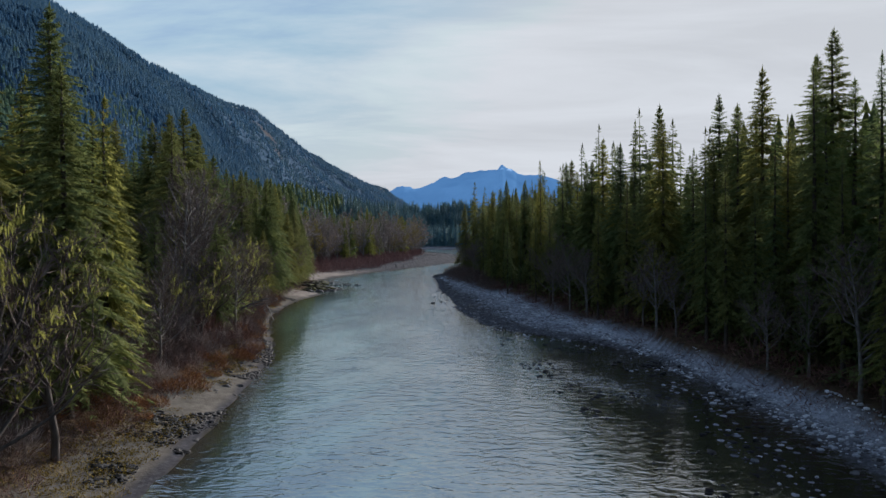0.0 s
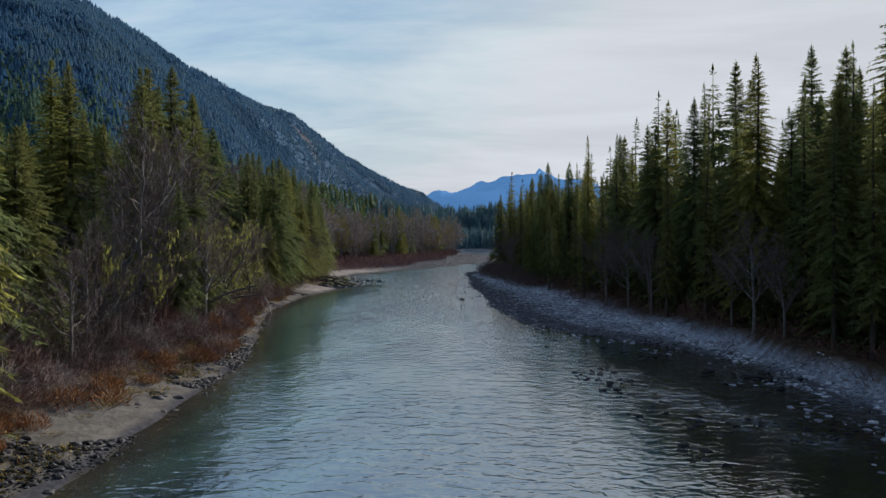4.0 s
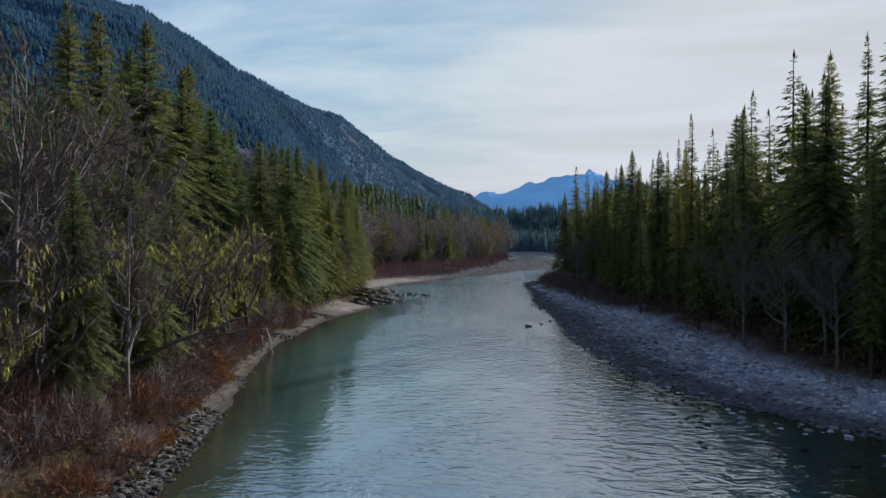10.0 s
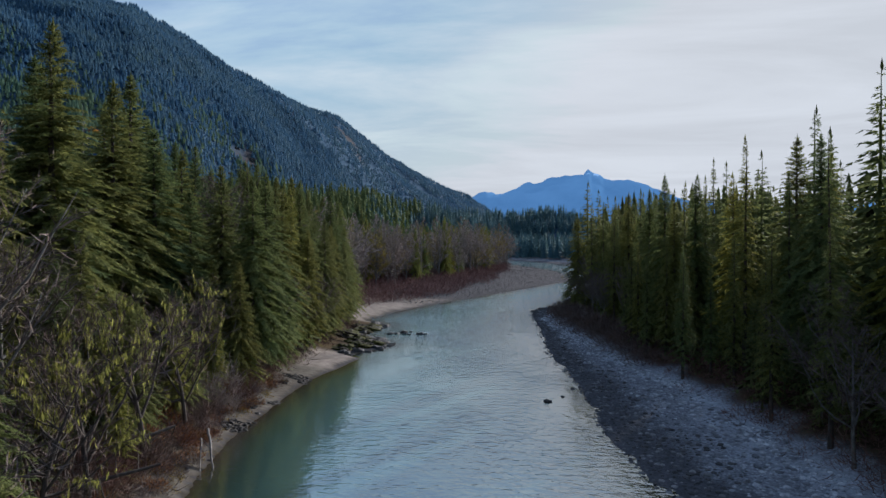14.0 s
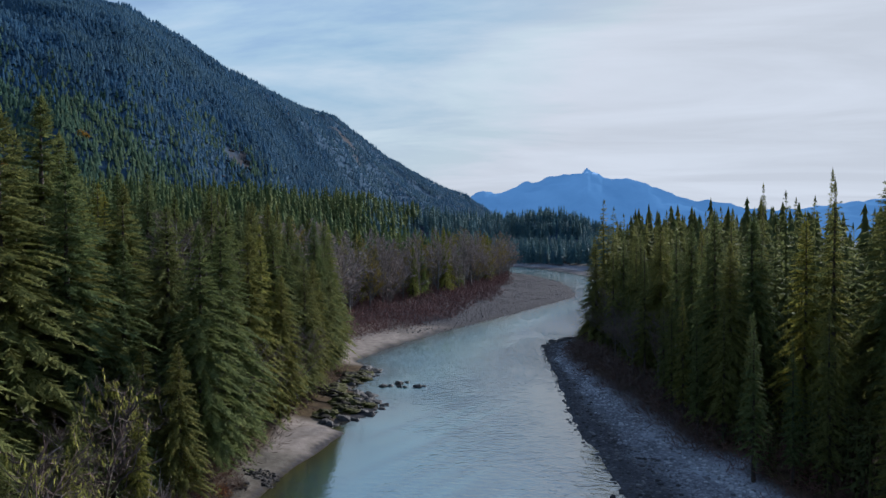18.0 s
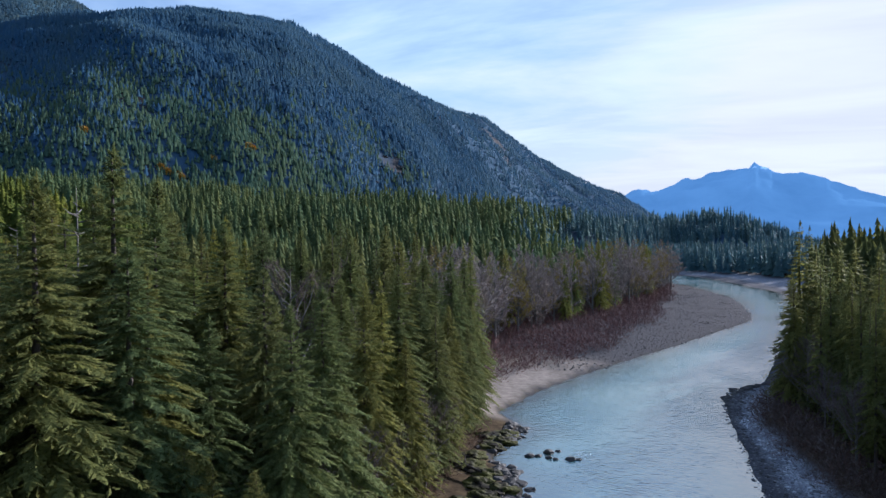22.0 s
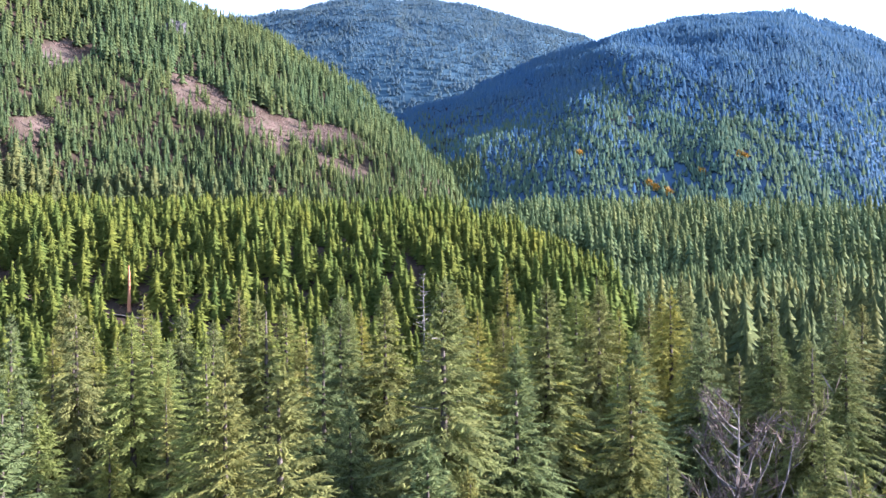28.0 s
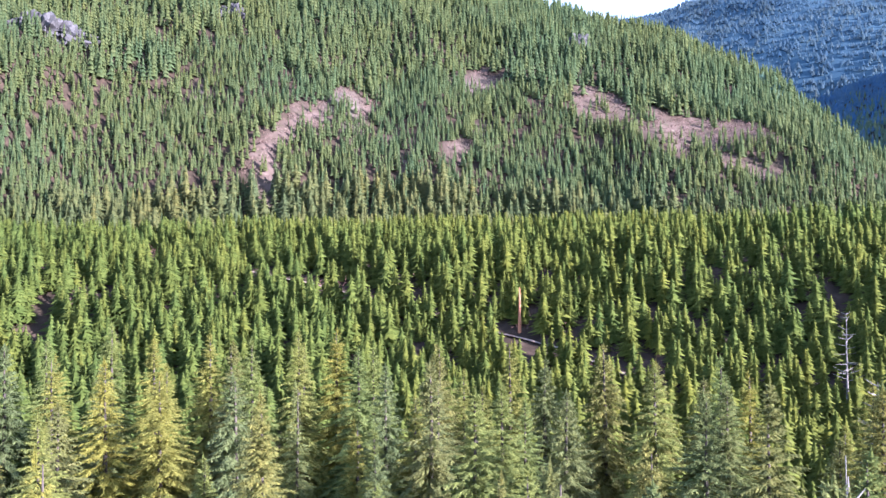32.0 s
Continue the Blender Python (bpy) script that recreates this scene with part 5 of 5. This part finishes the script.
thicket("shore_brush", "low red-brown brush reaching down to the shore", 8,
        scatter(30, -62, -16, 42, 264, 1.5, lambda x, y: (x < LEFT_WOOD(y) + np.where(y < 66, 1.4, 0.8) + 1.8 * wobble(x, y, 7, 83) - 6 * step(184, 190, y) * step(208, 205, y)) & (x > LEFT_WOOD(y) - 3)), SPRIGS, REDBUSH, 0.35, 0.85)
BOULDERS = [tagged(new("boulder", rock_mesh("boulder", n, WETROCK)), "dark wet boulder at the water's edge", "rock", "shore boulders") for n in range(5)]
for n in range(100):
    y = rnd.choice((rnd.uniform(46, 184), rnd.uniform(72, 108)))
    x = float(LEFT_WATER(y)) + rnd.uniform(-2.8, 2.6)
    set_down(rnd.choice(BOULDERS), x, y, rnd.uniform(0.18, 0.5), 0.06, rnd.uniform(0.7, 1.0))
for x, y, s in ((-39, 236, 0.8), (-37.6, 236.4, 0.55), (-36.4, 238.8, 0.95), (-35.8, 236.2, 0.6), (-34.6, 235.6, 0.5), (-32.2, 236.3, 0.85), (-31, 236.6, 0.5), (-35, 240, 0.5), (-4.6, 172.8, 0.55), (-1, 181, 0.35), (-2.5, 176, 0.3)):
    o = set_down(rnd.choice(BOULDERS), x, y, s, 0, 0.85)
    o.location.z = 0.06 * s
for n in range(34):
    y = rnd.uniform(284, 308)
    set_down(rnd.choice(BOULDERS), float(RIGHT_WATER(y)) + rnd.uniform(-0.8, 3.4), y, rnd.uniform(0.4, 1.2), 0.1, 0.9)
LEDGES = [tagged(new("rock_ledge", rock_mesh("rock_ledge", 20 + n, MOSSROCK, 4, 0.5, 0.5)), "mossy rock ledge running into the river", "rock", "mossy ledges") for n in range(3)]
for x, y, s in ((-43, 211, 2.6), (-41, 214.5, 2.4), (-39.5, 218, 2.5), (-42.5, 219, 2.8), (-43, 223.5, 2.6), (-46.5, 226, 2.6), (-47.5, 231, 2.4), (-47, 238, 2.6), (-45.5, 242, 2.4), (-46, 246, 2.4), (-48.5, 243, 2.6)):
    set_down(rnd.choice(LEDGES), x, y, s, 0.3, 0.75)
for n in range(110):
    y = rnd.choice((rnd.uniform(206, 230), rnd.uniform(236, 254)))
    set_down(rnd.choice(BOULDERS), float(LEFT_WATER(y)) + rnd.uniform(-3.5, 1.4), y, rnd.uniform(0.35, 1.2), 0.15, 0.9)


def pebble(seed):
    """A rounded stone: two rings of five and two ends, knocked out of shape."""
    r = np.random.RandomState(seed)
    a = np.arange(5) * 1.2566
    lower = np.stack([np.cos(a) * 0.95, np.sin(a) * 0.95, np.full(5, -0.25)], 1)
    upper = np.stack([np.cos(a + 0.63) * 0.8, np.sin(a + 0.63) * 0.8, np.full(5, 0.42)], 1)
    v = np.concatenate([lower, upper, [[0, 0, -0.6], [0.05, 0, 0.66]]])
    v = v * r.uniform(0.8, 1.2, v.shape) * r.uniform(0.75, 1.25, (1, 3)) + r.normal(0, 0.06, v.shape)
    v[:, 2] *= 0.75
    f = []
    for k in range(5):
        n = (k + 1) % 5
        f += [[k, n, 5 + k], [n, 5 + n, 5 + k], [n, k, 10], [5 + k, 5 + n, 11]]
    return v, np.array(f)


PEBBLES = [pebble(n) for n in range(6)]


def shingle(name, label, seed, spots, material, s0, s1, level=None):
    r = np.random.RandomState(seed)
    z = land(spots[:, 0], spots[:, 1])
    if level is not None:
        z = np.maximum(z, level)
    places = np.concatenate([spots, z[:, None]], 1)
    kind = r.randint(0, len(PEBBLES), len(spots))
    pieces = []
    for k, t in enumerate(PEBBLES):
        pick = kind == k
        s = s0 + (s1 - s0) * r.uniform(0, 1, pick.sum()) ** 2.5
        pieces.append(strew(t, places[pick], r.uniform(0, 6.283, pick.sum()), s))
    return tagged(new(name, mesh_of(name, *merge(pieces), material)), label, "stones", kind="stuff")


bar_spots = scatter(41, -10, 36, 46, 300, 0.72, lambda x, y: (x > RIGHT_WATER(y) - 1.5) & (x < RIGHT_WOOD(y) - 0.3 + wobble(x, y, 4, 63)))
bar_up = (bar_spots[:, 0] - RIGHT_WATER(bar_spots[:, 1])) / np.maximum(RIGHT_WOOD(bar_spots[:, 1]) - RIGHT_WATER(bar_spots[:, 1]), 2) + 0.22 * wobble(bar_spots[:, 0], bar_spots[:, 1], 3, 98) > 0.45
shingle("gravel_bar_stones", "grey river cobbles on the gravel bar", 1, bar_spots[bar_up], COBBLE, 0.12, 0.42)
shingle("damp_bar_stones", "damp dark grey cobbles along the waterline", 10, bar_spots[~bar_up], BARSTONE, 0.12, 0.42)
shingle("frosted_stones", "frosted pale cobbles along the upper edge of the gravel", 8,
        scatter(47, -10, 36, 46, 295, 0.5, lambda x, y: (abs(x - RIGHT_WOOD(y) + 1.5 + 0.8 * wobble(x, y, 7, 94)) < 1.5 + 0.9 * wobble(x, y, 11, 95)) & (wobble(x, y, 2.6, 96) > -0.45)), FROSTSTONE, 0.1, 0.34)
shingle("shallow_stones", "dark stones breaking the shallow water", 2,
        scatter(42, 8, 30, 40, 128, 0.75, lambda x, y: (x < RIGHT_WATER(y) + 0.5) & (x > np.interp(y, [40, 61, 93, 128], [15, 13, 9, 3])) & (wobble(x, y, 6, 64) + 0.6 * wobble(x, y, 2.5, 65) > 0.15)), WETROCK, 0.1, 0.42, -0.05)
shingle("pale_shallow_stones", "pale cobbles awash in the shallow water", 5,
        scatter(45, 2, 32, 40, 130, 0.9, lambda x, y: (x < RIGHT_WATER(y) + 0.3) & (x > RIGHT_WATER(y) - 6 + 3 * wobble(x, y, 8, 74)) & (wobble(x, y, 4, 75) > 0.0)), COBBLE, 0.12, 0.4, -0.06)
shingle("left_shore_stones", "wet dark stones along the sand", 3,
        scatter(43, -48, -16, 40, 186, 0.31, lambda x, y: (abs(x - LEFT_WATER(y) + np.where(y < 115, 1.3, 0.6) + wobble(x, y, 12, 66)) < 2.9 + 1.6 * wobble(x, y, 9, 67)) & (wobble(x, y, 9, 68) + 0.5 * wobble(x, y, 2.5, 69) > np.where((y > 82) & (y < 112), -0.55, np.where(y < 82, 0.2, 0.32)))), WETROCK, 0.08, 0.36)
shingle("far_bar_stones", "grey cobbles on the far gravel bar", 4,
        scatter(44, -60, 14, 312, 660, 1.5, lambda x, y: (x < LEFT_WATER(y) + 0.5) & (x > LEFT_WOOD(y))), BARSTONE, 0.15, 0.45)


def log_thing(name, label, a, b, r0, r1, material, seed=0, twigs=4):
    """A fallen trunk from a to b with broken stubs."""
    r = np.random.RandomState(seed)
    a, b = np.array(a, float), np.array(b, float)
    t = np.linspace(0, 1, 9)[:, None]
    pts = a + (b - a) * t + np.array([0, 0, 1.0]) * np.sin(t * 3.14) * 0.06 * np.linalg.norm(b - a) + np.cumsum(r.normal(0, 0.05, (9, 3)), 0)
    root = tagged(new(name), label, "log")
    stem = part("trunk", mesh_of("trunk", *tube(pts, np.linspace(r0, r1, 9), 8), material, True), root)
    for n in range(twigs):
        p = pts[r.randint(3, 9)]
        d = unit(r.normal(0, 1, 3) + np.array([0, 0, 0.5]))
        part("branch", mesh_of("branch", *tube(np.array([p, p + d * 0.7, p + d * 1.5 + np.array([0, 0, 0.2])]), np.array([r1 * 0.6, r1 * 0.4, 0.02]), 5), material, True), stem)
    return root


log_thing("fallen_log", "pale driftwood pole leaning into the river", (-38.3, 145.5, 2.6), (-35.6, 141, -0.2), 0.14, 0.09, DRIFT, 1, 3)
log_thing("fallen_log", "pale driftwood pole leaning into the river", (-38.6, 144.8, 1.9), (-36.4, 140.4, -0.1), 0.1, 0.06, DRIFT, 2, 2)
log_thing("leaning_trunk", "mossy trunk arching over the bank", (-43, 128, 1.8), (-37, 137, 5.2), 0.3, 0.12, BARK, 3, 5)
log_thing("leaning_trunk", "mossy trunk arching over the bank", (-42, 120, 1.6), (-34, 129, 4.6), 0.28, 0.1, BARK, 4, 5)
log_thing("leaning_trunk", "dark trunk leaning out over the sand", (-37, 104, 1.6), (-29.5, 116, 6.5), 0.28, 0.1, BARK, 5, 6)
log_thing("fallen_log", "dark log lying across the mossy ledge", (-50, 224, 1.6), (-43, 221, 1.5), 0.28, 0.2, BARK, 6, 2)
for n in range(9):
    y = rnd.uniform(330, 560)
    x = float(LEFT_WOOD(y)) + rnd.uniform(6, 16)
    z = ground_z(x, y) + 0.25
    a = rnd.uniform(-0.8, 0.8)
    log_thing("fallen_log", "bleached drift log on the gravel bar", (x, y, z), (x + 6 * math.sin(a), y + 6 * math.cos(a), z), 0.25, 0.16, DRIFT, 30 + n, 2)


def dead_conifer(seed, height, radius, wood_mat, label, stubs=26):
    r = np.random.RandomState(seed)
    root = tagged(new("dead_tree"), label, "tree")
    stem = part("trunk", mesh_of("trunk", *trunk_tube(height, radius, seed), wood_mat, True), root)
    for n in range(stubs):
        f = r.uniform(0.35, 0.97)
        a = r.uniform(0, 6.283)
        ln = height * 0.16 * (1.1 - f) + 0.5
        d = np.array([math.cos(a), math.sin(a), r.uniform(-0.1, 0.5)])
        p = np.array([0, 0, f * height])
        part("branch", mesh_of("branch", *tube(np.array([p, p + d * ln * 0.5, p + d * ln + np.array([0, 0, 0.2])]), np.array([0.08, 0.06, 0.02]), 7), wood_mat, True), stem)
    return root


for x, y, top, seed in ((-190, 243, 42, 1), (-75.3, 180, 43.6, 2), (-118, 207, 40, 3)):
    g = ground_z(x, y)
    o = dead_conifer(seed, top - g, 0.3, PALEBARK, "dead bare conifer with bleached branches", 40)
    o.location = (x, y, g - 0.2)
snag = tagged(new("snag"), "broken reddish snag standing beside the dirt track", "tree")
part("trunk", mesh_of("trunk", *tube(np.array([[0, 0, -0.6], [0.05, 0, 3], [0, 0.1, 7], [-0.1, 0.1, 11], [-0.35, 0.1, 13.8]]), np.array([0.62, 0.5, 0.42, 0.32, 0.14]), 9), SNAGWOOD, True), snag)
snag.location = (-250.5, 176.5, ground_z(-250.5, 176.5))

# the track: a strip of pale earth laid on the slope
tx, ty = [], []
for (ax, ay), (bx, by) in zip(ta[:-1], ta[1:]):
    for q in np.linspace(0, 1, 9)[:-1]:
        tx.append(ax + (bx - ax) * q)
        ty.append(ay + (by - ay) * q)
tx, ty = np.array(tx), np.array(ty)
tn = unit(np.stack([-np.gradient(ty), np.gradient(tx)], 1))
cols = np.linspace(-1.4, 1.4, 5)
SX, SY = tx[:, None] + tn[:, :1] * cols[None], ty[:, None] + tn[:, 1:] * cols[None]
SZ = land(tx, ty)[:, None] + 0.2 + 0.12 * wobble(SX, SY, 3, 85)
i, j = np.meshgrid(np.arange(len(tx) - 1), np.arange(4), indexing="ij")
tf = np.stack([i * 5 + j, i * 5 + j + 1, (i + 1) * 5 + j + 1, (i + 1) * 5 + j], -1).reshape(-1, 4)
m = Mat("track_earth", rough=0.95)
EARTH = m.colour(m.ramp(m.noise(0.7, 6), (0.3, (0.15, 0.11, 0.08)), (0.7, (0.28, 0.22, 0.17)))).bump(m.noise(3, 5), 0.6, 0.08).m
tagged(new("dirt_track", mesh_of("dirt_track", np.stack([SX, SY, SZ], -1).reshape(-1, 3), tf, EARTH, True)), "pale dirt forest track across the plantation", "road", kind="structure")

# golden broadleaf trees and pale crags on the mountain sides
for x, y in ((-732, 793), (-648, 833), (-640, 838), (-633, 850), (-628, 846), (-623, 904), (-604, 956), (-601, 962)):
    g = ground_z(x, y)
    root = tagged(new("autumn_tree"), "small golden autumn tree on the mountain side", "tree", "golden trees")
    hgt = rnd.uniform(9, 13)
    part("trunk", mesh_of("trunk", *trunk_tube(hgt * 0.8, 0.25, 3), PALEBARK, True), root)
    tagged(part("crown", mesh_of("crown", *bush_twigs(rnd.randint(0, 999), 220, hgt, hgt * 0.42, 0.16), GOLDLEAF), root), kind="stuff")
    root.location = (x, y, g)
m = Mat("pale_crag", rough=0.95)
CRAG = m.colour(m.ramp(m.noise(0.12, 8, 0.65, (1, 1, 0.5)), (0.3, (0.04, 0.04, 0.04)), (0.55, (0.075, 0.073, 0.072)), (0.75, (0.17, 0.166, 0.162)))).bump(m.noise(0.5, 8), 0.9, 1.2).m
for x, y, s, tall in (*((-668 - 6 * (k % 3), -246 + 7 * k, 11 + 3 * (k % 4), 1.0) for k in range(9)), *((-776 - 5 * (k % 2), -92 + 6 * k, 8 + 2 * (k % 3), 1.5) for k in range(4)), *((-800 - 4 * (k % 2), 286 + 6 * k, 9 + 2 * (k % 2), 1.8) for k in range(3)), *((-545 + 14 * math.cos(2.4 * k) * (1 + k % 4), 1318 + 15 * math.sin(2.4 * k) * (1 + k % 4), 7 + 2 * (k % 3), 0.45) for k in range(11)), (-525, 1200, 9, 0.4), (-515, 1222, 8, 0.4), (-976, 1145, 16, 0.4), (-955, 1132, 13, 0.4), (-966, 1160, 12, 0.4)):
    o = tagged(new("crag", rock_mesh("crag", int(abs(x)) % 37, CRAG, 4, 0.7, 1.1)), "pale rock crag among hillside trees", "rock", "crags")
    o.location, o.scale, o.rotation_euler = (x, y, ground_z(x, y) - s * 0.25), (s * 0.7, s, s * tall), (0, 0, rnd.uniform(-0.4, 0.4))

for o in BUSHES + TUFTS + BOULDERS + LEDGES:
    bpy.data.objects.remove(o)
for o in PROTOS:
    for ch in list(o.children_recursive):
        bpy.data.objects.remove(ch)
    bpy.data.objects.remove(o)
